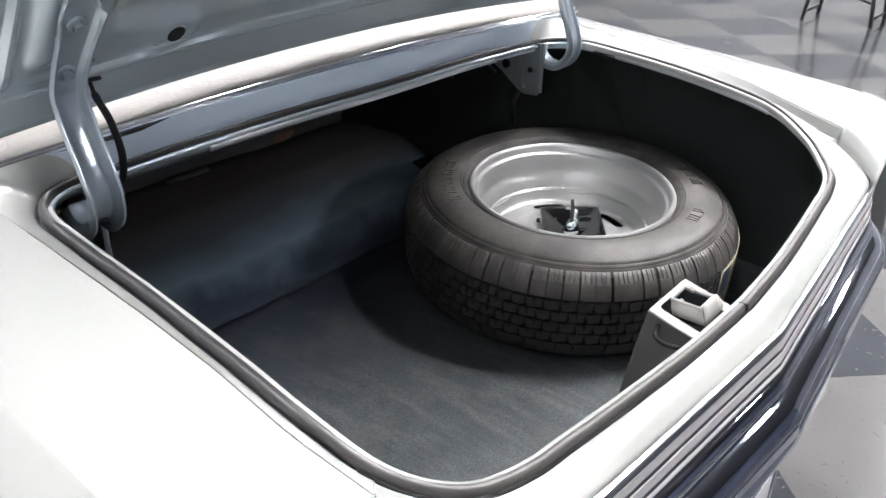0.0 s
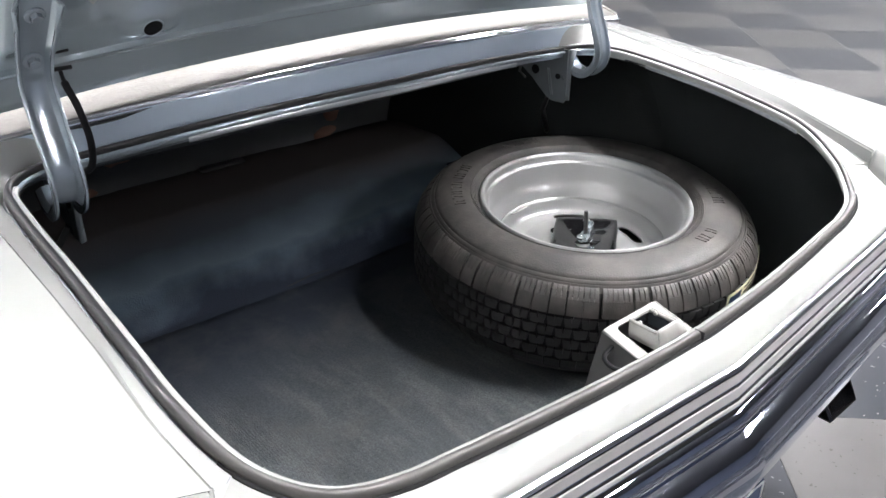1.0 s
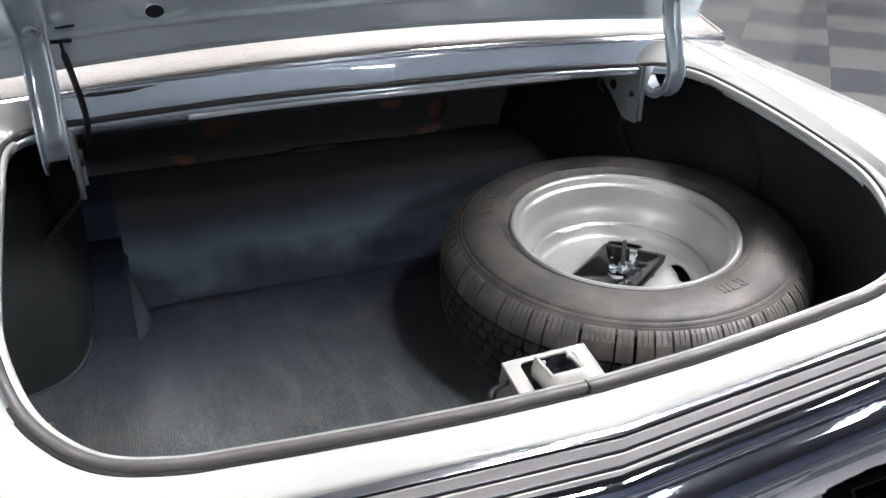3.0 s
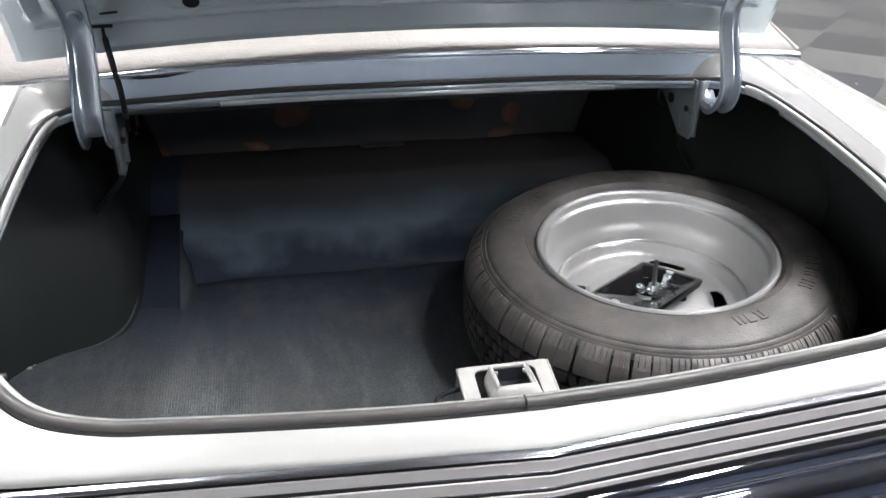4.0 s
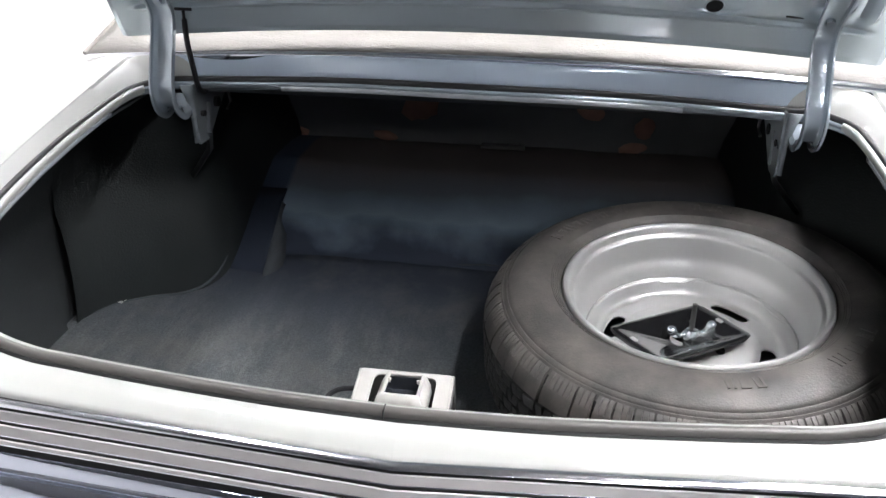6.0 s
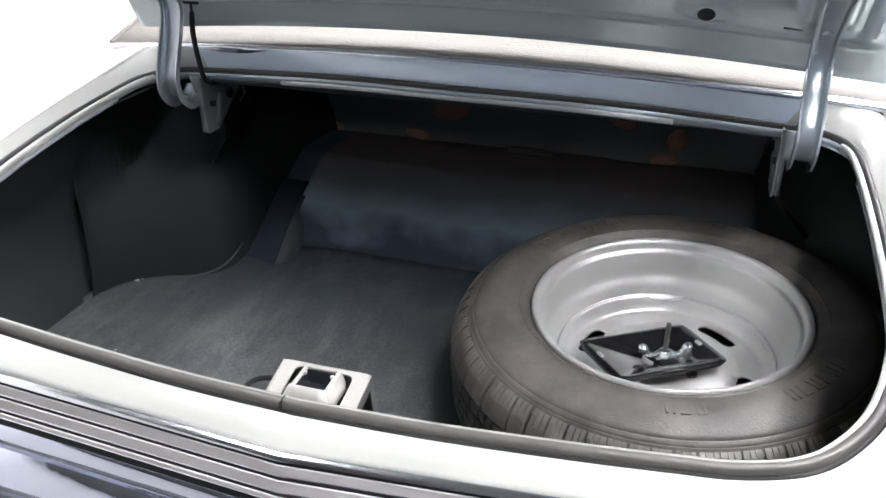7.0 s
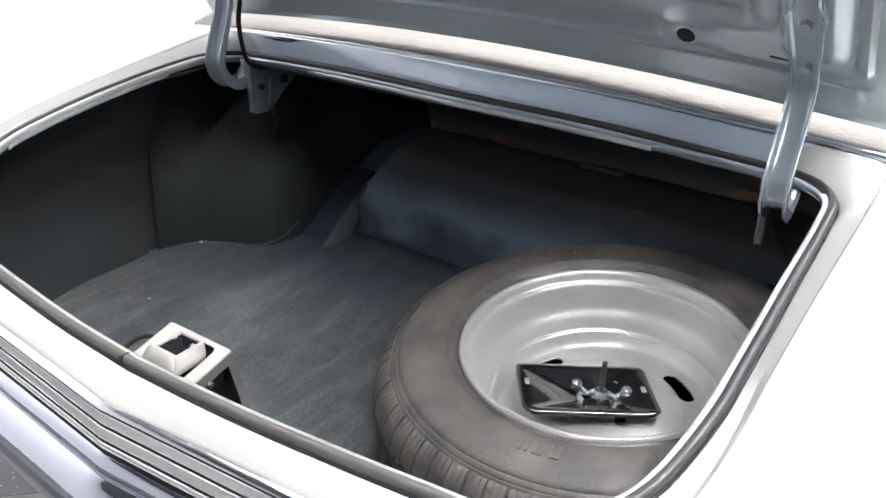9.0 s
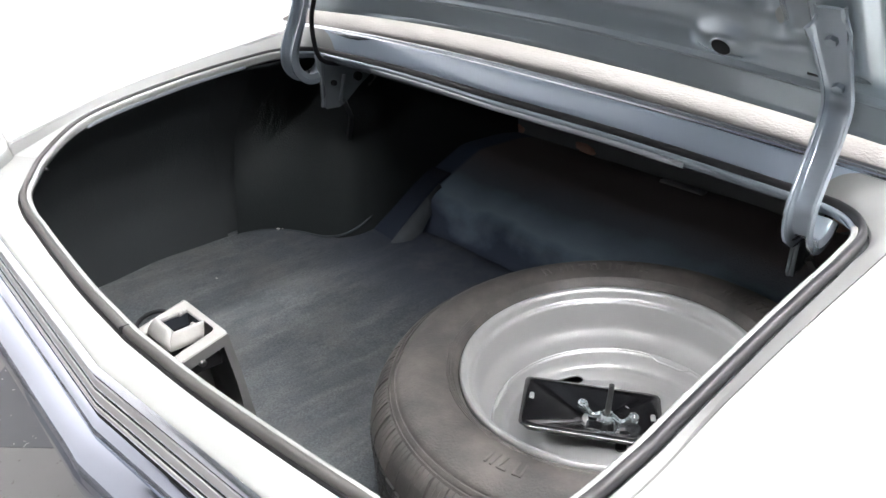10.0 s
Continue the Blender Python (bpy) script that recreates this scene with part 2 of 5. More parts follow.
def tile_mat(name, base, speck, var):
    """Vinyl floor tile with chips of another tone, each tile a little different."""
    m = mat(name, base, 0.16, var=var, scale=3, rvar=0.05)
    n, l = m.node_tree.nodes, m.node_tree.links
    p = n["Principled BSDF"]
    src = p.inputs["Base Color"].links[0].from_socket
    tc = n["Texture Coordinate"]
    vor = n.new("ShaderNodeTexVoronoi")
    vor.inputs["Scale"].default_value = 46
    noi = n.new("ShaderNodeTexNoise")
    noi.inputs["Scale"].default_value = 30
    add = n.new("ShaderNodeMix")
    add.data_type = "VECTOR"
    add.inputs["Factor"].default_value = 0.06
    l.new(tc.outputs["Object"], noi.inputs["Vector"])
    l.new(tc.outputs["Object"], add.inputs["A"])
    l.new(noi.outputs["Color"], add.inputs["B"])
    l.new(add.outputs["Result"], vor.inputs["Vector"])
    lt = n.new("ShaderNodeMath")
    lt.operation = "LESS_THAN"
    lt.inputs[1].default_value = 0.18
    l.new(vor.outputs["Distance"], lt.inputs[0])
    wn = n.new("ShaderNodeMath")
    wn.operation = "GREATER_THAN"
    wn.inputs[1].default_value = 0.62
    sep = n.new("ShaderNodeSeparateColor")
    l.new(vor.outputs["Color"], sep.inputs[0])
    l.new(sep.outputs[0], wn.inputs[0])
    both = n.new("ShaderNodeMath")
    both.operation = "MULTIPLY"
    l.new(lt.outputs[0], both.inputs[0])
    l.new(wn.outputs[0], both.inputs[1])
    mx = n.new("ShaderNodeMix")
    mx.data_type = "RGBA"
    l.new(both.outputs[0], mx.inputs["Factor"])
    l.new(src, mx.inputs["A"])
    mx.inputs["B"].default_value = (*speck, 1)
    info = n.new("ShaderNodeObjectInfo")
    hs = n.new("ShaderNodeHueSaturation")
    mr = n.new("ShaderNodeMapRange")
    mr.inputs["To Min"].default_value = 0.85
    mr.inputs["To Max"].default_value = 1.15
    l.new(info.outputs["Random"], mr.inputs["Value"])
    l.new(mr.outputs[0], hs.inputs["Value"])
    l.new(mx.outputs["Result"], hs.inputs["Color"])
    l.new(hs.outputs[0], p.inputs["Base Color"])
    return m


TILE_DARK = tile_mat("dark_tile", (0.038, 0.041, 0.047), (0.15, 0.15, 0.16), 0.22)
TILE_LIGHT = tile_mat("light_tile", (0.095, 0.094, 0.093), (0.065, 0.062, 0.060), 0.18)


# ---------------------------------------------------------------- mesh tools
def part(name, bm, material, parent=None, label="", smooth=True, thick=0.0, bevel=0.0, sharp=0.75):
    me = bpy.data.meshes.new(name)
    if not thick:
        bmesh.ops.recalc_face_normals(bm, faces=bm.faces[:])
    for e in bm.edges:
        if len(e.link_faces) == 2 and e.calc_face_angle(0) > sharp:
            e.smooth = False
    bm.to_mesh(me)
    bm.free()
    me.materials.append(material)
    if smooth:
        for f in me.polygons:
            f.use_smooth = True
    ob = new(name, me)
    if parent:
        ob.parent = parent
    if label:
        tagged(ob, label)
    if thick:
        s = ob.modifiers.new("thickness", "SOLIDIFY")
        s.thickness, s.offset = thick, -1
    if bevel:
        b = ob.modifiers.new("round", "BEVEL")
        b.width, b.segments, b.limit_method = bevel, 2, "ANGLE"
        b.harden_normals = False
    return ob


def thing(name, label, category, group="", at=(0, 0, 0)):
    ob = new(name)
    ob.location = at
    ob.empty_display_size = 0.1
    return tagged(ob, label, category, group)


def grid(rows, close_u=False, close_v=False):
    """A sheet through rows of points."""
    bm = bmesh.new()
    vs = [[bm.verts.new(p) for p in r] for r in rows]
    nu, nv = len(rows), len(rows[0])
    for i in range(nu if close_u else nu - 1):
        for j in range(nv if close_v else nv - 1):
            a, b = vs[i], vs[(i + 1) % nu]
            try:
                bm.faces.new((a[j], a[(j + 1) % nv], b[(j + 1) % nv], b[j]))
            except ValueError:
                pass
    return bm


def caps(bm, rows_n, nv):
    bm.verts.ensure_lookup_table()
    bm.faces.new([bm.verts[j] for j in range(nv)])
    bm.faces.new([bm.verts[(rows_n - 1) * nv + j] for j in reversed(range(nv))])
    return bm


def box(bm, lo, hi, m=None):
    r = bmesh.ops.create_cube(bm, size=1)
    c = [(a + b) / 2 for a, b in zip(lo, hi)]
    s = [b - a for a, b in zip(lo, hi)]
    for v in r["verts"]:
        v.co = Vector((v.co.x * s[0] + c[0], v.co.y * s[1] + c[1], v.co.z * s[2] + c[2]))
        if m:
            v.co = m @ v.co
    return r["verts"]


def spline(pts, n=8):
    """Catmull-Rom through points."""
    P = [Vector(p) for p in pts]
    P = [2 * P[0] - P[1]] + P + [2 * P[-1] - P[-2]]
    out = []
    for i in range(1, len(P) - 2):
        for k in range(n):
            t = k / n
            a, b, c, d = P[i - 1:i + 3]
            out.append(0.5 * (2 * b + (c - a) * t + (2 * a - 5 * b + 4 * c - d) * t * t + (3 * b - a - 3 * c + d) * t ** 3))
    return out + [P[-2]]


def lerp_table(table, v):
    for (a, fa), (b, fb) in zip(table, table[1:]):
        if v <= b:
            k = max(0, (v - a) / (b - a))
            return fa + (fb - fa) * k
    return table[-1][1]


def resample(pts, n):
    P = [Vector(p) for p in pts]
    d = [0]
    for a, b in zip(P, P[1:]):
        d.append(d[-1] + (b - a).length)
    out, j = [], 0
    for i in range(n):
        s = d[-1] * i / (n - 1)
        while j < len(d) - 2 and d[j + 1] < s:
            j += 1
        k = (s - d[j]) / max(1e-9, d[j + 1] - d[j])
        out.append(P[j].lerp(P[j + 1], min(1, max(0, k))))
    return out


def tube(path, r, n=10, ends=True):
    """A round bar along a path."""
    P = [Vector(p) for p in path]
    rows = []
    up = Vector((0.13, 0.31, 0.94)).normalized()
    for i, p in enumerate(P):
        t = (P[min(i + 1, len(P) - 1)] - P[max(i - 1, 0)]).normalized()
        a = t.cross(up).normalized()
        b = t.cross(a)
        rr = r(i / (len(P) - 1)) if callable(r) else r
        rows.append([p + a * rr * math.cos(q) + b * rr * math.sin(q) for q in (2 * math.pi * k / n for k in range(n))])
    bm = grid(rows, close_v=True)
    return caps(bm, len(rows), n) if ends else bm


def lathe(profile, n=96, ang0=0.0, ang1=2 * math.pi):
    """A turned form round z: profile of (radius, z)."""
    full = abs(ang1 - ang0 - 2 * math.pi) < 1e-6
    rows = []
    for i in range(n if full else n + 1):
        a = ang0 + (ang1 - ang0) * i / n
        rows.append([(r * math.cos(a), r * math.sin(a), z) for r, z in profile])
    return grid(rows, close_u=full)


def step(a, b, v):
    t = min(1, max(0, (v - a) / (b - a)))
    return t * t * (3 - 2 * t)


# ---------------------------------------------------------------- the room
room_floor_bm = bmesh.new()
box(room_floor_bm, (-2.7, -7.0, -0.12), (9.6, 9.0, -0.004))
FLOOR = tagged(part("floor", room_floor_bm, GREY_WALL, smooth=False), "grey grout bed under a checkerboard of floor tiles", "floor", kind="structure")


def wall(name, lo, hi, material, label):
    bm = bmesh.new()
    box(bm, lo, hi)
    return tagged(part(name, bm, material, smooth=False), label, "wall", kind="structure")


wall("wall_west", (-2.9, -7.0, -0.12), (-2.7, 9.0, 3.6), WALL, "bright white painted showroom wall beside the car")
wall("wall_north", (-2.9, 9.0, -0.12), (9.8, 9.2, 3.6), WALL, "plain white showroom wall ahead of the car")
wall("wall_east", (9.6, -7.0, -0.12), (9.8, 9.0, 3.6), GREY_WALL, "plain grey showroom wall across the floor")
wall("wall_south", (-2.9, -7.2, -0.12), (9.8, -7.0, 3.6), SLATE_WALL, "slate blue showroom wall behind the car")
ceil_bm = bmesh.new()
box(ceil_bm, (-2.9, -7.2, 3.6), (9.8, 9.2, 3.75))
tagged(part("ceiling", ceil_bm, CEIL, smooth=False), "grey showroom ceiling", "ceiling", kind="structure")
plinth_bm = bmesh.new()
box(plinth_bm, (8.3, -7.0, -0.004), (9.6, 9.0, 0.10))
tagged(part("plinth", plinth_bm, WALL, smooth=False, bevel=0.01), "low pale plinth along the far wall", "plinth", kind="structure")


def ceiling_lamp(x, y, w, d):
    t = thing("ceiling_lamp", "long white fluorescent ceiling lamp, switched on", "ceiling lamp", "ceiling lamps", (x, y, 3.6))
    bm = bmesh.new()
    box(bm, (-w / 2 - 0.03, -d / 2 - 0.03, -0.06), (w / 2 + 0.03, d / 2 + 0.03, 0))
    part("housing", bm, PLATE_WHITE, t, smooth=False, bevel=0.005)
    for s in (-1, 1):
        bm = bmesh.new()
        box(bm, (s * 0.075 - 0.0315, -d / 2, -0.080), (s * 0.075 + 0.0315, d / 2, -0.058))
        part("tube", bm, GLOW, t, "glowing white tube", smooth=False)
    return t


LAMPS = [(1.10, -0.75), (1.80, -0.50), (1.50, 1.10), (-1.30, 0.50), (1.6, 2.9), (3.4, -0.4), (3.4, 2.2), (6.4, -0.6), (6.4, 2.6), (-1.9, 4.6), (2.4, 5.0), (1.3, -4.9)]
lamp0 = None
for lx, ly in LAMPS:
    if lamp0 is None:
        lamp0 = ceiling_lamp(lx, ly, 0.28, 1.25)
    else:
        copy_thing(lamp0, pose(lx, ly, 3.6))

# ---------------------------------------------------------------- the car: lines of the body
HALF_LIP = [(0, -0.054, 0.827), (0.15, -0.0468, 0.826), (0.30, -0.0330, 0.826), (0.40, -0.0220, 0.827), (0.459, -0.0165, 0.830), (0.518, -0.0030, 0.839),
            (0.5575, 0.0247, 0.853), (0.586, 0.0622, 0.876), (0.604, 0.1265, 0.909), (0.608, 0.20, 0.929), (0.6085, 0.35, 0.953), (0.607, 0.50, 0.968),
            (0.598, 0.575, 0.9725), (0.560, 0.620, 0.974), (0.49, 0.624, 0.977), (0.25, 0.598, 0.994), (0, 0.580, 1.000)]
LEAN_X = 0.006          # the body sits a little low on its right side
right = spline(HALF_LIP, 8)
LIP = right + [Vector((-p.x, p.y, p.z)) for p in reversed(right[1:-1])]
NL = len(LIP)


def lip_normal(i):
    t = LIP[(i + 1) % NL] - LIP[(i - 1) % NL]
    return Vector((t.y, -t.x, 0)).normalized()


LIPN = [lip_normal(i) for i in range(NL)]


def off(i, o, dz):
    return LIP[i] + LIPN[i] * o + Vector((0, 0, dz))


def leaned(p):
    return Vector((p[0], p[1], p[2] - LEAN_X * p[0]))


def ring(profile, idx=None):
    idx = range(NL) if idx is None else idx
    return [[leaned(off(i, o, dz)) for o, dz in profile] for i in idx]


CAR = thing("sedan", "white two-door sedan with vinyl top, its empty boot standing open", "car")

LIP_EDGE = [(0.001, -0.0125), (-0.0012, -0.006), (-0.0012, -0.0015), (0.0004, 0.0006), (0.0036, 0.0012), (0.0062, 0.0004), (0.0070, -0.002), (0.0070, -0.018)]
HEAD_EDGE = [(0.0005, -0.0105), (-0.0012, -0.0080), (-0.0012, -0.0050), (0.0004, -0.0032), (0.0030, -0.0027), (0.0050, -0.0034), (0.0056, -0.006), (0.0056, -0.018)]
HEAD = sorted([i for i in range(NL) if LIP[i].y > 0.575 and abs(LIP[i].x) < 0.598], key=lambda i: -LIP[i].x)
REST = [i for i in range(HEAD[-1], NL)] + [i for i in range(0, HEAD[0] + 1)]
part("boot_lip", grid(ring(LIP_EDGE, REST)), PAINT, CAR, "white pinch-welded lip of the boot opening")
part("boot_lip", grid(ring(HEAD_EDGE, HEAD)), HINGE_PAINT, CAR, "silver-blue painted lip below the rear deck")
ov = []
for k in range(20):
    a = 2 * math.pi * k / 20
    c_, s_ = math.cos(a), math.sin(a)
    ov.append((0.0116 + 0.0055 * math.copysign(abs(c_) ** 0.75, c_) - 0.0008 * s_, -0.0026 + 0.0075 * math.copysign(abs(s_) ** 0.8, s_)))
part("weatherstrip", grid(ring(ov), close_u=True, close_v=True), RUBBER, CAR, "dark grey rubber seal round the boot opening")
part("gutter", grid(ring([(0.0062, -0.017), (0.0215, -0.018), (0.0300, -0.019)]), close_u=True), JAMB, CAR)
# added black strip that draws the shadow under the seal's outer edge
shade_ids = [i for i in range(NL) if LIP[i].y <= 0.075]
shade_ids = sorted([i for i in shade_ids if i > NL // 2]) + sorted([i for i in shade_ids if i <= NL // 2])
part("seal_shade", grid(ring([(0.0140, -0.0080), (0.0152, -0.0045), (0.0186, -0.0046), (0.0206, -0.0066), (0.0208, -0.0125)], shade_ids)), BLACK_GAP, CAR, "black strip drawn as the shadow line along the rubber seal")
joint = bmesh.new()
box(joint, (-0.0183, -0.0735, 0.816), (-0.0167, -0.0600, 0.8322))
part("seal_joint", joint, BLACK_GAP, CAR)

# drop tabs welded below the lip, along both sides and the front
for sx in (1, -1):
    ids = [i for i in range(NL) if sx * LIP[i].x > 0.58 and 0.14 < LIP[i].y < 0.50]
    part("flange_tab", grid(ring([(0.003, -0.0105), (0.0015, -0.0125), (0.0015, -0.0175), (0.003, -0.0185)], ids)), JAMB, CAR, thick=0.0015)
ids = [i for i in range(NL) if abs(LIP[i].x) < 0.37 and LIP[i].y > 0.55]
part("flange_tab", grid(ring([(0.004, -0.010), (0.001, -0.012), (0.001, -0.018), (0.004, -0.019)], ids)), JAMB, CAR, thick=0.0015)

# ridge of the quarter panel, height by y
RIDGE_Z = [(-0.1, 0.878), (0.012, 0.896), (0.1, 0.916), (0.2, 0.942), (0.3, 0.959), (0.4, 0.972), (0.5, 0.984), (0.66, 1.003), (1.3, 1.03)]
RIDGE_X = [(-0.1, 0.624), (0.012, 0.636), (0.1, 0.646), (0.3, 0.652), (0.66, 0.664), (1.3, 0.69)]
CREASE_Z = [(-0.1, 0.912), (0.026, 0.925), (0.08, 0.931), (0.174, 0.940), (0.333, 0.954), (0.5, 0.9665), (0.68, 0.977), (1.3, 0.998)]


DY = lambda x: 0.640 + 0.050 * (x / 0.765) ** 2
DZ = lambda x: 1.0415 - 0.0405 * (x / 0.765) ** 2


def mirrored(rows, sx):
    return [[leaned((sx * p[0], p[1], p[2])) for p in r] for r in rows]


for sx in (1, -1):
    rows = []
    for k in range(41):
        y = 0.012 + (1.3 - 0.012) * (k / 40) ** 1.1
        xr, zr, zc = lerp_table(RIDGE_X, y), lerp_table(RIDGE_Z, y), lerp_table(CREASE_Z, y)
        r = [(xr - 0.004, y, zr - 0.004), (xr, y, zr)]
        for f in (0.08, 0.25, 0.45, 0.65, 0.82, 0.93):
            r.append((xr + (0.80 - xr) * f, y + 0.014 * f * (k == 0), zr + (zc - zr) * f + 0.006 * math.sin(math.pi * f)))
        yc = y + 0.014 * (k == 0)
        r += [(0.796, yc, zc), (0.800, yc, zc - 0.002), (0.804, yc, zc - 0.008), (0.822, yc, zc - 0.05), (0.850, yc, zc - 0.12), (0.872, yc, zc - 0.22), (0.872, yc, zc - 0.36), (0.83, yc, 0.34)]
        rows.append(r)
    q = part("quarter_panel", grid(mirrored(rows, sx)), PAINT, CAR, "glossy white rear quarter panel", sharp=0.35)
# tail panel between the seal and the chrome line, and the end caps
VY = lambda x: -0.113 + 0.0725 * abs(x)
TAIL = [i for i in range(NL) if LIP[i].y <= 0.060 and LIP[i].z < 0.9]
TAIL = sorted([i for i in TAIL if i < NL // 2]) 
A = [off(i, 0.0204, -0.0125) for i in TAIL]
A2 = [off(i, 0.0217, -0.0066) for i in TAIL]
Bc = resample([(0, VY(0) + 0.004, 0.803), (0.3, VY(0.3) + 0.004, 0.806), (0.55, VY(0.55) + 0.004, 0.810), (0.603, -0.064, 0.814), (0.626, -0.034, 0.842), (0.6385, 0.0125, 0.8705)], 60)
wts = [0.0]
for a, b in zip(A2, A2[1:]):
    wts.append(wts[-1] + (b - a).length)
wts = [w / wts[-1] for w in wts]


def along(P, f):
    k = f * (len(P) - 1)
    i = min(int(k), len(P) - 2)
    return P[i].lerp(P[i + 1], k - i)


for sx in (1, -1):
    rows = []
    for a, a2, w in zip(A, A2, wts):
        b = along(Bc, w)
        r = [a, a2]
        for k in (0.2, 0.4, 0.6, 0.8, 0.92, 1.0):
            p = a2.lerp(b, k)
            p.z += 0.0035 * math.sin(math.pi * k) * (1 - w ** 6)
            r.append(p)
        r += [b + Vector((0, -0.0026, -0.0022)), b + Vector((0, -0.0034, -0.0060)), b + Vector((0, -0.0034, -0.0100))]
        rows.append(r)
    part("tail_panel", grid(mirrored(rows, sx)), PAINT, CAR, "white painted panel behind the boot opening")
    # end cap behind the quarter panel, set off by a black gap
    rows = []
    for k in range(13):
        f = k / 12
        y = 0.0122 - 0.0892 * f
        x0 = 0.639 - 0.026 * f * f
        z0 = 0.896 - 0.074 * f ** 1.3
        xo = 0.800 - 0.03 * f * f
        yc = y + 0.0138 * (1 - f)
        zc = 0.9235 - 0.012 * f - 0.035 * f ** 3
        r = [(x0 - 0.012, y, z0 - 0.022 * (1 - f) - 0.016), (x0 - 0.003, y, z0 - 0.014 * (1 - f) - 0.004), (x0, y, z0)]
        for g in (0.08, 0.25, 0.45, 0.65, 0.85):
            r.append((x0 + (xo - x0) * g, y + (yc - y) * g, z0 + (zc - z0) * (g ** (1 - 0.45 * f)) + 0.006 * math.sin(math.pi * g)))
        r += [(xo - 0.004, yc, zc), (xo, yc, zc - 0.002), (xo + 0.004, yc, zc - 0.008), (xo + 0.022, yc, zc - 0.05), (xo + 0.045, yc, zc - 0.12), (xo + 0.06, yc, zc - 0.24), (xo - 0.01, yc, 0.5)]
        rows.append(r)
    part("end_cap", grid(mirrored(rows, sx)), PAINT, CAR, "white cast end cap of the rear wing", thick=0.004, sharp=0.35)
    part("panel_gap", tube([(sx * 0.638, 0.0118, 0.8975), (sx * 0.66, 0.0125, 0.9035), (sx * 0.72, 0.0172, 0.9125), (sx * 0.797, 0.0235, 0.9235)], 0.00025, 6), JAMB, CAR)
    rows = [[(0.6325, 0.0142, 0.868), (0.6325, 0.0142, 0.8955)], [(0.6345, 0.0128, 0.866), (0.6350, 0.0128, 0.8962)], [(0.6375, 0.0102, 0.864), (0.6380, 0.0102, 0.8955)]]
    part("joint_filler", grid(mirrored(rows, sx)), PAINT, CAR, thick=0.0008)
    q0, q1 = A2[-1], Bc[-1]
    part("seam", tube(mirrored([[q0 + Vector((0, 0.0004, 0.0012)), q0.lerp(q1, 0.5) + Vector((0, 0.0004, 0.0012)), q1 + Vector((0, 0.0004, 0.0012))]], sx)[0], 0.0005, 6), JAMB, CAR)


# ---------------------------------------------------------------- rear face: chrome line, strips, bumper
def v_sweep(profile, half=0.70, n=24, close=True):
    """A moulding along the shallow V of the tail: profile of (outward, z)."""
    rows = []
    for k in range(-n, n + 1):
        x = half * k / n
        bend = max(0, abs(x) - 0.58)
        rows.append([(x, VY(x) + 0.9 * bend * bend * 2.6 - o, z) for o, z in profile])
    bm = grid(rows, close_v=close)
    return caps(bm, len(rows), len(profile)) if close else bm


part("chrome_molding", v_sweep([(0.000, 0.8000), (0.0040, 0.7992), (0.0078, 0.7972), (0.0090, 0.7952), (0.0075, 0.7935), (0.0, 0.793)], 0.66), CHROME, CAR, "chrome moulding along the edge of the tail")
part("rear_face", v_sweep([(-0.004, 0.80), (-0.004, 0.70), (-0.006, 0.61), (-0.012, 0.61), (-0.012, 0.795)], 0.70), BLACK_GAP, CAR, "dark recessed panel behind the trim strips")
for z0, z1, o in ((0.7898, 0.7732, 0.008), (0.7706, 0.7525, 0.011), (0.7496, 0.7410, 0.014)):
    part("trim_strip", v_sweep([(-0.003, z0), (o - 0.002, z0), (o, z0 - 0.002), (o, z1 + 0.001), (o - 0.003, z1), (-0.003, z1)]), ARGENT, CAR, "silver-grey painted trim strip")
    part("trim_bead", v_sweep([(o - 0.004, z1 + 0.0012), (o + 0.0004, z1 + 0.0013), (o + 0.0010, z1 + 0.0004), (o + 0.0004, z1 - 0.0005), (o - 0.004, z1 - 0.0004)]), CHROME, CAR)

for zt, zb, o in ((0.7925, 0.7862, 0.0068), (0.7724, 0.7675, 0.0098), (0.7517, 0.7465, 0.0128), (0.7402, 0.7310, 0.0136)):
    part("groove", v_sweep([(-0.004, zt), (o, zt), (o, zb), (-0.004, zb)]), BLACK_GAP, CAR)
BUMP = [(0.0, 0.730), (0.014, 0.7305), (0.021, 0.725), (0.0255, 0.712), (0.0255, 0.709), (0.0215, 0.7055), (0.028, 0.7035), (0.037, 0.7010), (0.046, 0.693), (0.0535, 0.681), (0.0580, 0.666), (0.0590, 0.652), (0.0565, 0.635), (0.051, 0.618), (0.044, 0.601), (0.036, 0.582), (0.026, 0.570), (0.012, 0.567), (0.0, 0.58)]
part("bumper", v_sweep(BUMP, 0.86, 40), BUMPER_CHROME, CAR, "polished chrome rear bumper, pointed in the middle")
belly = bmesh.new()
box(belly, (-0.72, 0.03, 0.440), (0.72, 1.60, 0.455))
part("underbody", belly, BLACK_GAP, CAR, "dark underside of the car", smooth=False)

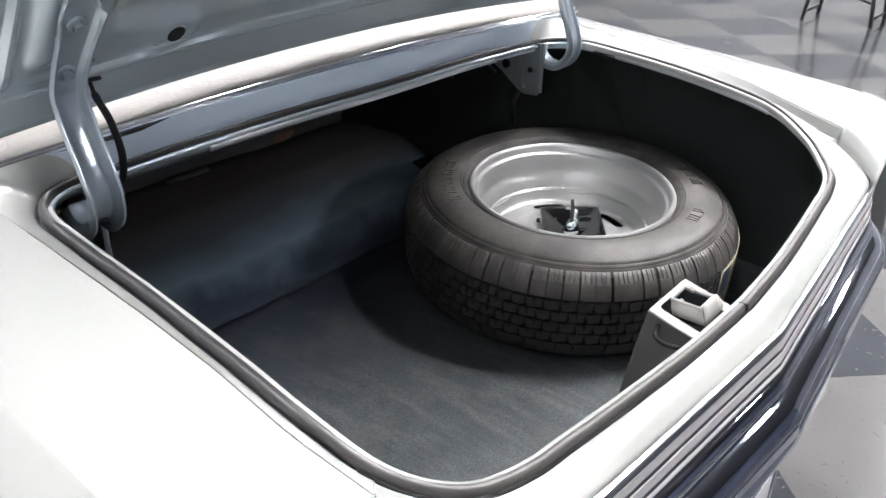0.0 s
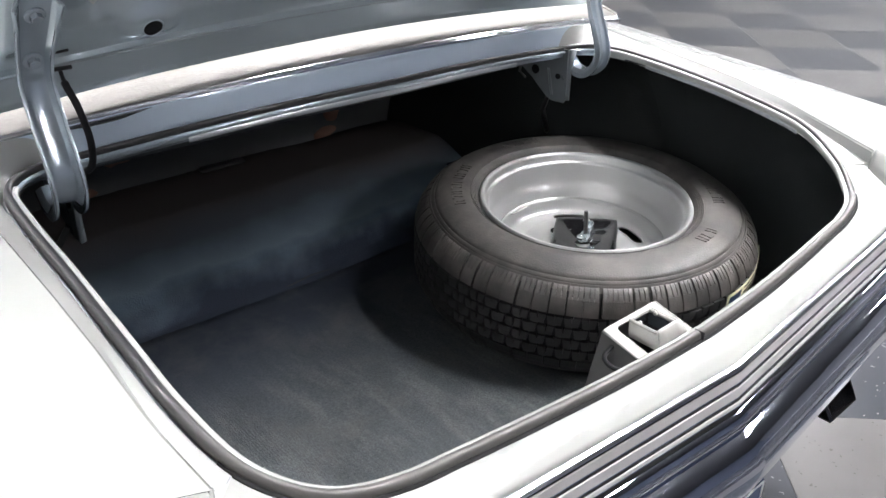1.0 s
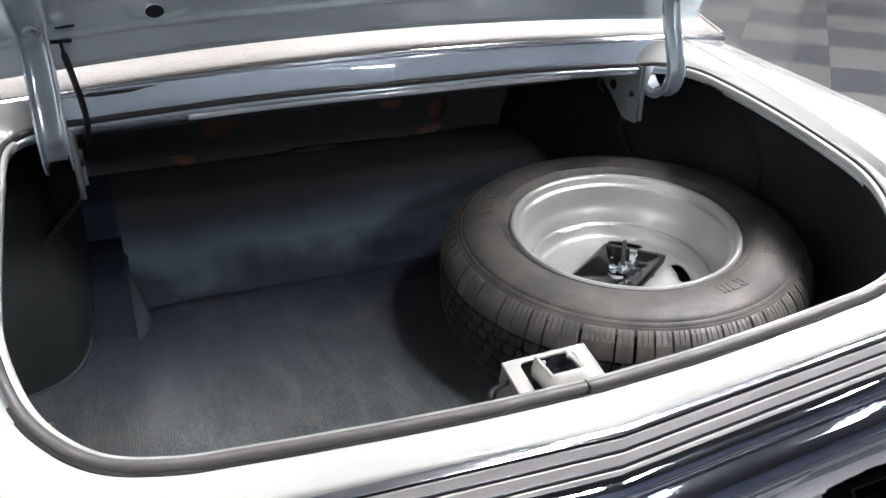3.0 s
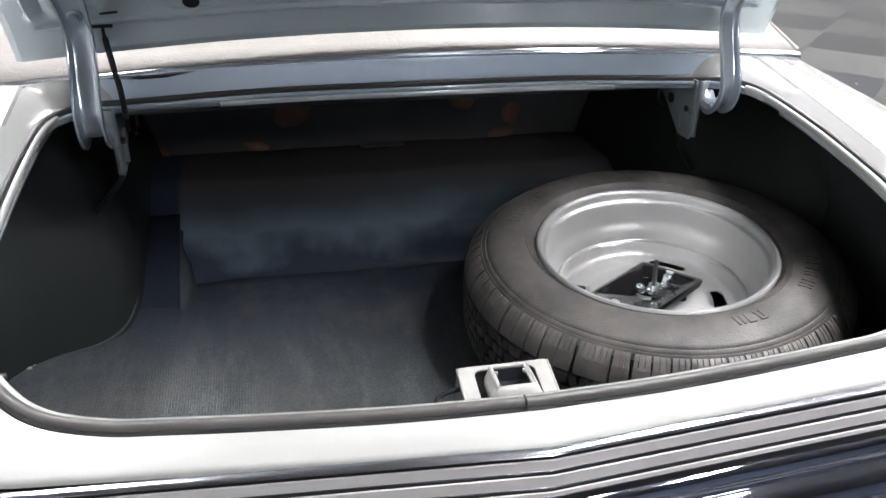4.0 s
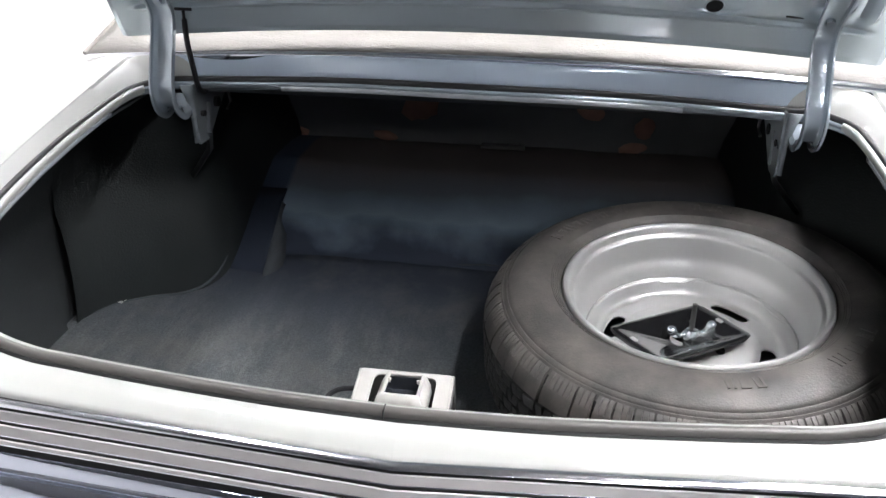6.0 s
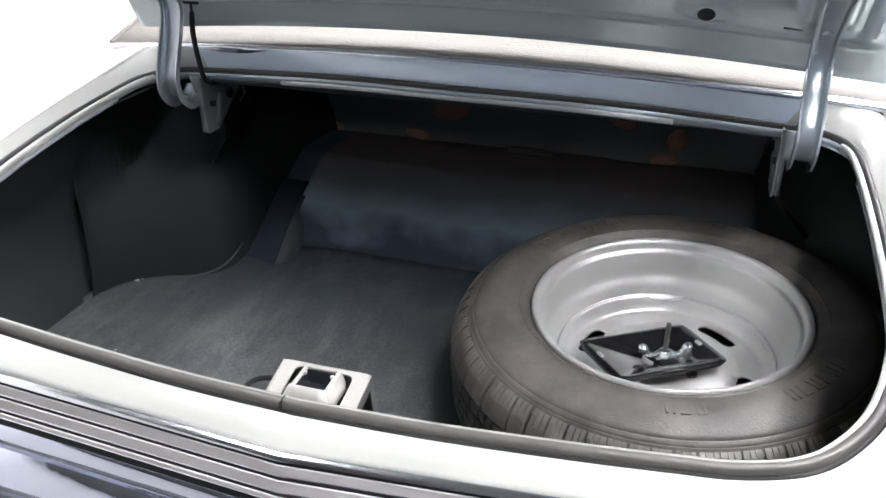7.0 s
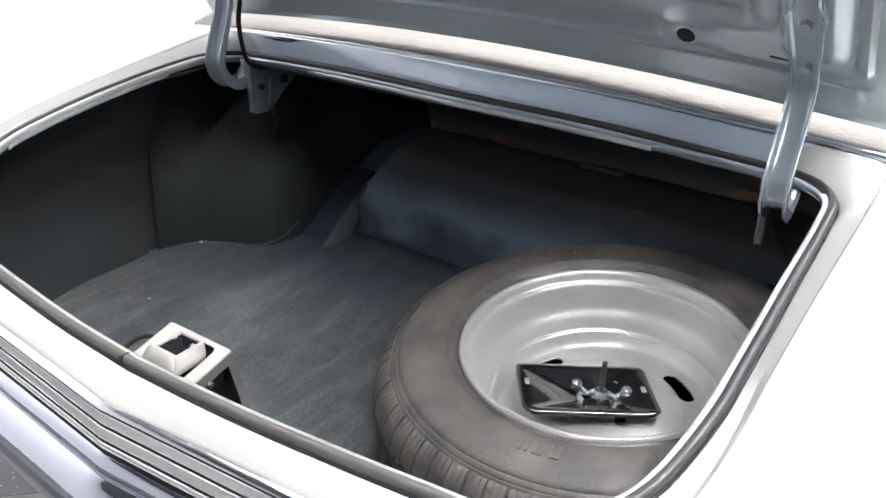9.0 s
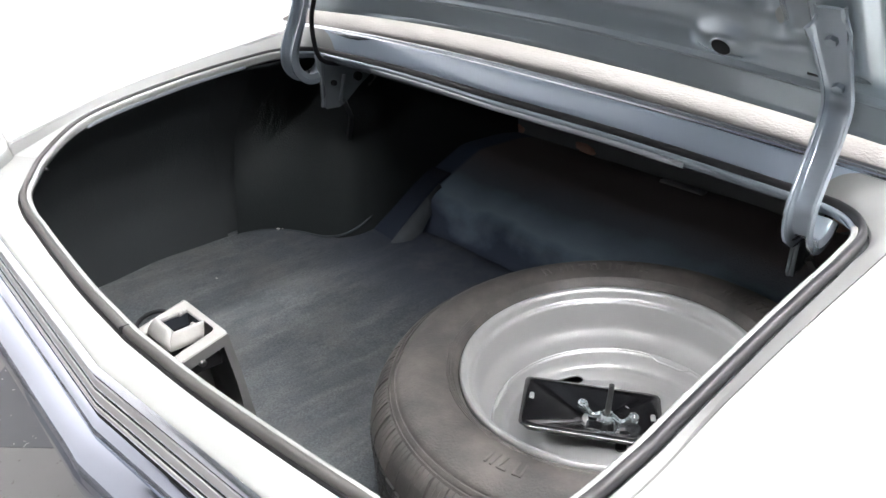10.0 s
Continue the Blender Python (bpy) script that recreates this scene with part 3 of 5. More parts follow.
plate = bmesh.new()
box(plate, (-0.155, -0.122, 0.372), (0.155, -0.116, 0.525))
PL = part("license_plate", plate, BLUE, CAR, "dark blue number plate with a pale rim", smooth=False, bevel=0.004)
rim_rows = [(-0.150, 0.376), (0.150, 0.376), (0.150, 0.521), (-0.150, 0.521)]
part("plate_rim", tube([(x, -0.123, z) for x, z in rim_rows + rim_rows[:1]], 0.0016, 6), PLATE_WHITE, PL)
for bx, bw, bz, bh in ((-0.09, 0.06, 0.500, 0.010), (0.0, 0.07, 0.500, 0.010), (0.085, 0.05, 0.500, 0.010), (-0.07, 0.12, 0.442, 0.06), (0.07, 0.12, 0.442, 0.06)):
    b = bmesh.new()
    box(b, (bx - bw / 2, -0.124, bz - bh / 2), (bx + bw / 2, -0.1215, bz + bh / 2))
    part("plate_bar", b, PLATE_WHITE, PL, smooth=False)

# square-cut exhaust tip below the bumper
sec = [(-0.055, -0.028), (0.055, -0.028), (0.055, 0.028), (-0.055, 0.028)]
rows = []
for y, s, lift in ((0.30, 0.8, 0.0), (0.02, 1.0, 0.0), (-0.045, 1.0, 0.0), (-0.047, 0.88, 0.0), (0.10, 0.84, 0.0)):
    rows.append([(0.577 + s * a, y - (0.03 * (b < 0) if -0.06 < y < 0 else 0), 0.430 + s * b) for a, b in sec])
EX = grid(rows, close_v=True)
part("exhaust_tip", EX, EXHAUST, CAR, "square dark chrome exhaust tip", smooth=False)

# ---------------------------------------------------------------- panel ahead of the opening, deck moulding, vinyl
# gutter wall and rolled panel: one surface from the seal out to the ridge, the deck moulding and round the corner between
HALF = TAIL[-1:] + [i for i in range(TAIL[-1] + 1, NL // 2 + 1)]
pos = [0.0]
for a, b in zip(HALF, HALF[1:]):
    pos.append(pos[-1] + (LIP[b] - LIP[a]).length)
s_a = next(p for p, i in zip(pos, HALF) if LIP[i].y > 0.50)
s_b = next(p for p, i in zip(pos, HALF) if LIP[i].y > 0.57 and LIP[i].x < 0.45)
xb_ = LIP[HALF[pos.index(s_b)]].x
ridge_end = [Vector((lerp_table(RIDGE_X, y) - 0.004, y, lerp_table(RIDGE_Z, y) - 0.004)) for y in (0.50, 0.55, 0.60, 0.64, DY(0.66) - 0.014)]
corner = resample(ridge_end + [Vector((x, DY(x) - 0.013, DZ(x) - 0.0065)) for x in (0.64, 0.60, 0.55, 0.50, xb_)], 40)
half_rows = []
for p, i in zip(pos, HALF):
    y = LIP[i].y
    if p <= s_a:
        end = Vector((lerp_table(RIDGE_X, y) - 0.004, y, lerp_table(RIDGE_Z, y) - 0.004))
        roll = 0.0
    elif p < s_b:
        roll = (p - s_a) / (s_b - s_a)
        end = along(corner, roll)
    else:
        x = LIP[i].x
        end = Vector((x, DY(x) - 0.013, DZ(x) - 0.0065))
        roll = 1.0
    a = off(i, 0.0198 + 0.0085 * roll, -0.0065 - 0.003 * roll)
    r = [off(i, 0.0186 + 0.0080 * roll, -0.0165), a]
    if p <= s_a:
        # a flat sill that narrows forward, then a steep wall up to the ridge
        t = step(0.02, 0.26, y)
        yr = 0.0135 + (y - LIP[HALF[0]].y) * (0.18 - 0.0135) / (0.18 - LIP[HALF[0]].y) if y < 0.18 else y
        end = Vector((lerp_table(RIDGE_X, yr) - 0.002, yr, lerp_table(RIDGE_Z, yr) - 0.001))
        foot = Vector((end.x - 0.003, end.y, min(end.z - 0.004, 0.8712 + (yr - 0.0135) * 0.27))).lerp(a.lerp(end, 0.5), t)
        for k in (0.33, 0.66, 1.0):
            r.append(a.lerp(foot, k))
        for k in (0.25, 0.5, 0.8, 1.0):
            r.append(foot.lerp(end, k))
    else:
        for k, lift in ((0.10, 0.30), (0.22, 0.56), (0.38, 0.78), (0.56, 0.92), (0.76, 0.99), (0.9, 1.0), (1.0, 1.0)):
            q = a.lerp(end, k)
            q.z = a.z + (end.z - a.z) * (lift * (0.35 + 0.65 * roll) + k * 0.65 * (1 - roll))
            r.append(q)
    half_rows.append(r)
for sx in (1, -1):
    cut = next(k for k, i in enumerate(HALF) if LIP[i].y > 0.55 and LIP[i].x < 0.530)
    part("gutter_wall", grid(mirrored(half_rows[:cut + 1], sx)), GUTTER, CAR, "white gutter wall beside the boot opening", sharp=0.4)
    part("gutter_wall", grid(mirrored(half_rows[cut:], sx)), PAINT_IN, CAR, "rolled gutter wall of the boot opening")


def deck_sweep(profile, half=0.765, n=40, close=True):
    rows = []
    for k in range(-n, n + 1):
        x = half * k / n
        rows.append([(x, DY(x) + o, DZ(x) + z) for o, z in profile])
    bm = grid(rows, close_v=close)
    return caps(bm, len(rows), len(profile)) if close else bm


part("deck_molding", deck_sweep([(-0.0108, -0.014), (-0.0125, -0.0066), (-0.0118, -0.0040), (-0.0092, -0.0030), (-0.0084, -0.0042), (-0.0062, -0.0015), (-0.003, 0.0002), (0.000, 0.0006), (0.0015, -0.001), (0.0015, -0.022)]),
     CHROME, CAR, "chrome moulding at the edge of the vinyl")
rows = []
for k in range(-34, 35):
    f = max(-1, min(1, k / 33))
    r = []
    for j in range(11):
        g = j / 10
        x = (0.762 - 0.03 * g) * f
        y = DY(x) * (1 - g) + 1.40 * g
        z = DZ(x) - 0.001 + (y - DY(x)) * (0.03 + 0.27 * abs(f) ** 4)
        if abs(k) == 34:
            x += math.copysign(0.002, x)
            z = 0.985
        r.append((x, y, z))
    rows.append(r)
part("vinyl_top", grid(rows), VINYL, CAR, "grained off-white vinyl roof covering", thick=0.003)
part("vinyl_piping", tube([(-0.764, 0.688, 1.003), (-0.760, 0.80, 1.036), (-0.755, 0.92, 1.072)], 0.004, 8), VINYL, CAR)
part("vinyl_piping", tube([(0.764, 0.688, 1.003), (0.760, 0.80, 1.036), (0.755, 0.92, 1.072)], 0.004, 8), VINYL, CAR)
for sx in (1, -1):
    bm = lathe([(0.20, -0.09), (0.27, -0.10), (0.315, -0.085), (0.332, -0.06), (0.332, 0.06), (0.315, 0.085), (0.27, 0.10), (0.20, 0.09), (0.19, 0.0), (0.20, -0.09)], 48)
    bmesh.ops.transform(bm, matrix=pose(sx * 0.76, 1.12, 0.332, 0, 90, 0), verts=bm.verts)
    part("road_tyre", bm, TYRE, CAR, "black rear tyre under the car")

# ---------------------------------------------------------------- inside of the boot
FZ = 0.488
pan = bmesh.new()
box(pan, (-0.80, -0.030, FZ - 0.022), (0.80, 1.32, FZ - 0.006))
part("floor_pan", pan, LINER, CAR, "dark boot floor", smooth=False)
LIN = [i for i in range(NL) if LIP[i].y < 0.50]
k0 = next(j for j in range(len(LIN)) if LIN[j] > NL // 2)
LIN = LIN[k0:] + LIN[:k0]
rows = []
for i in LIN:
    p, n = LIP[i], LIPN[i]
    sidef = min(1, abs(n.x)) ** 4
    w = 0.012 + (0.15 + 0.036 * step(0.15, 0.35, p.y)) * sidef
    prof = [(0.001, -0.012), (w * 0.25, -0.026), (w * 0.62, -0.05), (w * 0.9, -0.10), (w, -0.18), (w * 0.99, -0.27)]
    r = [p + n * o + Vector((0, 0, dz)) for o, dz in prof]
    b = p + n * (w * 0.93)
    b.z = FZ - 0.004
    r += [r[-1].lerp(b, 0.6), b]
    rows.append(r)
part("side_liner", grid(rows), LINER, CAR, "dark fibreboard lining of the boot sides")
for sx in (1, -1):
    bm = bmesh.new()
    box(bm, (sx * 0.8065, 0.480, FZ - 0.01), (sx * 0.811, 1.32, 0.93))
    part("side_liner", bm, LINER, CAR, smooth=False)
    # wheel well cover: a bulge that leans outward as it rises
    path = spline([(0.7885, 0.514), (0.782, 0.540), (0.745, 0.603), (0.690, 0.641), (0.627, 0.668), (0.588, 0.702), (0.570, 0.765), (0.563, 0.86), (0.56, 1.30)], 6)
    rows = []
    for p in path:
        r = []
        for j in range(11):
            v = j / 10
            sh = 0.015 * math.sin(math.pi * min(1, v * 1.6)) * -1 + 0.17 * max(0, v - 0.35) ** 1.8
            yy = p.y + 0.20 * max(0, v - 0.3) ** 1.6 * (1 if p.y < 0.9 else 0.3)
            r.append((sx * min(0.8045, p.x + sh), yy, FZ - 0.004 + 0.42 * v))
        rows.append(r)
    well = part("wheel_well", grid(rows), WELL, CAR, "grey-green cover over the wheel arch")
    part("welt", tube(spline([(sx * x, y, z) for x, y, z in ((0.775, 0.552, 0.499), (0.742, 0.600, 0.498), (0.690, 0.636, 0.498), (0.627, 0.662, 0.499), (0.588, 0.694, 0.508), (0.568, 0.735, 0.528), (0.561, 0.785, 0.562), (0.553, 0.849, 0.610))], 6), 0.0032, 8), FELT_EDGE, well)

wall_bm = bmesh.new()
box(wall_bm, (-0.85, 1.285, FZ - 0.02), (0.85, 1.30, 0.985))
PART = part("seat_partition", wall_bm, PARTITION, CAR, "dark partition behind the rear seat", smooth=False)
for x, z, w, h, s in ((-0.22, 0.737, 0.085, 0.080, 1), (-0.545, 0.655, 0.032, 0.026, 2), (-0.315, 0.656, 0.062, 0.028, 3), (0.218, 0.755, 0.080, 0.055, 4),
                      (0.358, 0.709, 0.058, 0.048, 5), (0.333, 0.655, 0.070, 0.032, 6), (0.574, 0.655, 0.026, 0.034, 7)):
    rnd = random.Random(s)
    bm = bmesh.new()
    ring_v = []
    for k in range(18):
        a = 2 * math.pi * k / 18
        q = 0.5 * (1 + 0.18 * math.sin(2 * a + s) + 0.1 * rnd.uniform(-1, 1))
        ring_v.append(bm.verts.new((x + w * q * math.cos(a), 1.2825, z + h * q * math.sin(a))))
    bm.faces.new(ring_v)
    part("bare_patch", bm, BROWN, PART, "patch of bare brown seat backing", thick=0.002)
tag_bm = bmesh.new()
box(tag_bm, (-0.052, 1.226, 0.655), (0.060, 1.250, 0.662))
part("paper_tag", tag_bm, LATCH_SIDE, PART, "small grey tag")
shelf = bmesh.new()
box(shelf, (-0.79, 0.640, 0.955), (0.79, 1.30, 0.962))
part("shelf_underside", shelf, LINER, CAR, "dark underside of the parcel shelf", smooth=False)
for sx in (1, -1):
    b = bmesh.new()
    box(b, (sx * 0.612, 0.48, 0.948), (sx * 0.798, 0.69, 0.953))
    part("shelf_underside", b, LINER, CAR, smooth=False)

# carpet over the floor and the raised step over the axle
for sx in (1, -1):
    ids = [i for i in range(NL) if LIP[i].y > 0.46 and sx * LIP[i].x > 0.45]
    ids.sort(key=lambda i: math.atan2(LIPN[i].y, sx * LIPN[i].x))
    part("shelf_corner", grid([[off(i, 0.002, -0.012), off(i, 0.03, -0.020), off(i, 0.12, -0.021)] for i in ids]), LINER, CAR)
FRL = sorted([i for i in range(NL) if LIP[i].y > 0.575], key=lambda i: LIP[i].x)
part("shelf_front", grid([[off(i, 0.002, -0.012), Vector((LIP[i].x, 0.640, 0.9555))] for i in FRL]), LINER, CAR)
HUMP = [(0.76, FZ + 0.002), (0.80, FZ + 0.004), (0.850, FZ + 0.008), (0.872, FZ + 0.025), (0.880, 0.55), (0.888, 0.574), (0.905, 0.587), (0.96, 0.614), (1.05, 0.648), (1.085, 0.653), (1.15, 0.652), (1.22, 0.650), (1.282, 0.640)]


def boot_sheet(prof, half, n, notch=0.075):
    rows = []
    for k in range(-n, n + 1):
        x = half * k / n
        r = []
        for p in prof:
            shift = -notch * (1 / (1 + math.exp((x + 0.50) / 0.014))) if p.y > 0.6 else 0
            shift *= min(1, max(0, (p.y - 0.6) / 0.2))
            w = noise.noise((x * 4, p.y * 4, 0.3)) * 0.004 + noise.noise((x * 14, p.y * 9, 1.3)) * 0.0012
            y = p.y + shift
            if y < 0.0 and abs(x) > 0.44:
                y += (abs(x) - 0.44) * 0.12
            r.append((x, y, p.z + w * (1 if p.y < 0.8 else 2.0)))
        rows.append(r)
    return grid(rows)


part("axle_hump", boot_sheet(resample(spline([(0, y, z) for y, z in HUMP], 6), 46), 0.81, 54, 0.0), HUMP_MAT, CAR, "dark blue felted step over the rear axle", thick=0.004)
FLAT = [(0, -0.04, FZ + 0.004), (0, 0.30, FZ + 0.006), (0, 0.68, FZ + 0.006), (0, 0.79, FZ + 0.009), (0, 0.835, FZ + 0.013), (0, 0.852, FZ + 0.016)]
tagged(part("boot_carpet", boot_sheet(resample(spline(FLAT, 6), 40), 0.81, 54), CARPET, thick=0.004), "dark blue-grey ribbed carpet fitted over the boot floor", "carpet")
# ramps of navy felt beside the wheel arches, with a paler folded edge
for sx in (1, -1):
    rows = []
    for k in range(9):
        x = -0.566 + 0.083 * k / 8
        rows.append([(sx * x, y, z + 0.0015 * noise.noise((x * 20, y * 20, 2.0))) for y, z in ((0.752, 0.484), (0.768, 0.499), (0.79, 0.519), (0.84, 0.557), (0.89, 0.592), (0.925, 0.611), (0.96, 0.624))])
    ramp = part("felt_ramp", grid(rows), NAVY, CAR, "navy felt ramp beside the wheel arch", thick=0.004)
    rows = [[(sx * -0.4835, 0.751, 0.499), (sx * -0.470, 0.766, 0.5005), (sx * -0.452, 0.790, 0.501)], [(sx * -0.4832, 0.80, 0.534), (sx * -0.470, 0.815, 0.522), (sx * -0.456, 0.835, 0.512)],
            [(sx * -0.483, 0.86, 0.576), (sx * -0.474, 0.868, 0.562), (sx * -0.464, 0.878, 0.550)], [(sx * -0.4828, 0.918, 0.612), (sx * -0.479, 0.920, 0.606), (sx * -0.475, 0.922, 0.600)]]
    part("folded_edge", grid(rows), FELT_EDGE, ramp, thick=0.002)
part("edge_binding", tube([(-0.45 + 1.2 * k / 48, 0.867 + 0.004 * noise.noise((k * 0.35, 0, 4.4)), 0.508 + 0.004 * noise.noise((k * 0.3, 7, 1.1))) for k in range(49)], 0.0022, 6), FELT_EDGE, CAR)
for x, y, r_ in ((-0.743, 0.604, 0.006), (-0.735, 0.612, 0.004), (-0.80, 0.20, 0.003), (-0.616, 0.359, 0.0025)):
    bm = bmesh.new()
    bmesh.ops.create_icosphere(bm, subdivisions=1, radius=r_)
    for v in bm.verts:
        v.co = Vector((x + v.co.x * 1.6, y + v.co.y, FZ + 0.012 + v.co.z * 0.5 + noise.noise(v.co * 300) * r_ * 0.4))
    tagged(part("paint_flake", bm, CREAM, smooth=False), "small pale paint flake lying on the boot carpet", "flake")

# ---------------------------------------------------------------- boot lid
LID_PROF = spline([(0, 0.646, 1.049), (0, 0.640, 1.057), (0, 0.626, 1.088), (0, 0.603, 1.128), (0, 0.550, 1.194), (0, 0.47, 1.292), (0, 0.36, 1.41), (0, 0.22, 1.53), (0, 0.12, 1.60)], 8)
LID_PROF = resample(LID_PROF, 66)
LID_LEN = sum((b - a).length for a, b in zip(LID_PROF, LID_PROF[1:]))


def lid_point(x, v, h=0.0):
    """Point of the lid's inner panel: x across, v metres up from the hinge edge, h proud of it."""
    k = v / LID_LEN * (len(LID_PROF) - 1)
    i = max(0, min(int(k), len(LID_PROF) - 2))
    p = LID_PROF[i].lerp(LID_PROF[i + 1], k - i)
    t = (LID_PROF[i + 1] - LID_PROF[i]).normalized()
    n = Vector((0, -t.z, t.y))
    crown = 0.030 * (1 - (x / 0.645) ** 2)
    q = p + n * h + Vector((x, 0.35 * crown, crown * 0.9))
    return q


LV = 0.0335          # length cut from the lower edge


def lid_height(x, v):
    ax, v = abs(x), v + LV
    h = 0.0
    h -= 0.008 * step(0.0925, 0.0965, v) * (1 - step(0.60, 0.625, ax))            # sunk field inside the border
    h += 0.0022 * max(0, 1 - abs(v - 0.0905) / 0.0035) * (1 - step(0.60, 0.625, ax))   # rolled bead along it
    pocket = step(0.128, 0.175, v) * (1 - step(0.44, 0.475, ax))                 # centre pocket
    h -= 0.020 * pocket
    boss = 1 - step(0.018, 0.036, math.hypot((ax - 0.375) * 0.70, v - 0.118))       # lens-shaped flat round the hole
    h += 0.007 * boss * step(0.094, 0.112, v)
    h += 0.010 * (1 - step(0.030, 0.060, abs(ax - 0.20))) * step(0.165, 0.20, v)       # cross ribs higher up
    h -= 0.010 * (1 - step(0.020, 0.034, abs(ax - 0.475))) * step(0.135, 0.165, v)
    pad = (1 - step(0.026, 0.046, abs(ax - 0.543))) * step(0.100, 0.145, v)
    h += 0.014 * pad                                                             # pads under the hinge arms
    rib = (1 - step(0.004, 0.014, abs(ax - 0.607))) * step(0.085, 0.135, v)
    h += 0.012 * rib
    h += 0.0014 * noise.noise((x * 5, v * 5, 7.7))
    return h


def skin_point(x, v):
    """Point of the outer skin, which comes close to the inner panel along the lower edge."""
    f = 0.15 + 0.85 * step(0.02, 0.30, v)
    return lid_point(x, v, -0.045 * f) + Vector((0, 0.01, 0.01)) * f


NX, NV = 200, 260
rows = []
for i in range(NX + 1):
    x = -0.645 + 1.29 * i / NX
    rows.append([lid_point(x, LID_LEN * j / NV, lid_height(x, LID_LEN * j / NV)) for j in range(NV + 1)])
bm = grid(rows)
bm.faces.ensure_lookup_table()
LID = part("boot_lid", bm, LID_PAINT, CAR, "open boot lid, its pressed inner panel in view")
rows = []
for i in range(61):
    x = -0.645 + 1.29 * i / 60
    r = [lid_point(x, 0, 0), lid_point(x, -0.004, -0.006)]
    r += [skin_point(x, LID_LEN * j / 30) for j in range(1, 31)]
    rows.append(r)
part("outer_skin", grid(rows), PAINT, LID, "glossy white outer skin")
for sx in (1, -1):
    rows = []
    for j in range(31):
        v = LID_LEN * j / 30
        a = lid_point(sx * 0.645, v, lid_height(0.645, v))
        b = skin_point(sx * 0.645, v)
        rows.append([a, a.lerp(b, 0.25) + Vector((sx * 0.010, 0, 0)), a.lerp(b, 0.7) + Vector((sx * 0.010, 0, 0)), b])
    part("hem", grid(rows), LID_PAINT, LID)
    # access hole: a dark well with a turned rim
    c = lid_point(sx * 0.375, 0.118 - LV, 0.0)
    c2 = lid_point(sx * 0.375, 0.128 - LV, 0.0)
    up = (c2 - c).normalized()
    nrm = up.cross(Vector((1, 0, 0))).normalized()
    nrm = nrm if nrm.y < 0 else -nrm
    fr = Matrix((Vector((1, 0, 0)), up, nrm)).transposed().to_4x4()
    fr.translation = lid_point(sx * 0.375, 0.118 - LV, lid_height(0.375, 0.118 - LV))
    bm = lathe([(0.0158, 0.0004), (0.0146, 0.0016), (0.0136, 0.0016), (0.0128, 0.0)], 28)
    bmesh.ops.transform(bm, matrix=fr, verts=bm.verts)
    part("hole_rim", bm, LID_PAINT, LID)
    bm = bmesh.new()
    bmesh.ops.create_circle(bm, cap_ends=True, segments=24, radius=0.0132)
    bmesh.ops.transform(bm, matrix=fr @ Matrix.Translation((0, 0, 0.0012)), verts=bm.verts)
    part("access_hole", bm, BLACK_GAP, LID, "dark round access hole", smooth=False)
    a, b = lid_point(sx * 0.488, 0.104 - LV, -0.010), lid_point(sx * 0.515, 0.104 - LV, -0.010)
    part("slot", tube([a, b], 0.0035, 8), BLACK_GAP, LID)


# ---------------------------------------------------------------- hinges
ARM = resample(spline([(0, 0.512, 1.228), (0, 0.541, 1.190), (0, 0.586, 1.132), (0, 0.600, 1.100), (0, 0.592, 1.060), (0, 0.574, 1.015), (0, 0.563, 0.980), (0, 0.568, 0.953), (0, 0.588, 0.936), (0, 0.612, 0.938), (0, 0.626, 0.952)], 8), 60)
WIDTH = [(0.0, 0.0170), (0.050, 0.0170), (0.052, 0.0225), (0.20, 0.020), (0.32, 0.0175), (0.5, 0.0175), (0.75, 0.0175), (1.0, 0.0165)]
FLANGE = [(0.0, 0.0006), (0.050, 0.0006), (0.052, 0.011), (0.15, 0.012), (0.30, 0.012), (0.45, 0.015), (0.8, 0.020), (1.0, 0.018)]
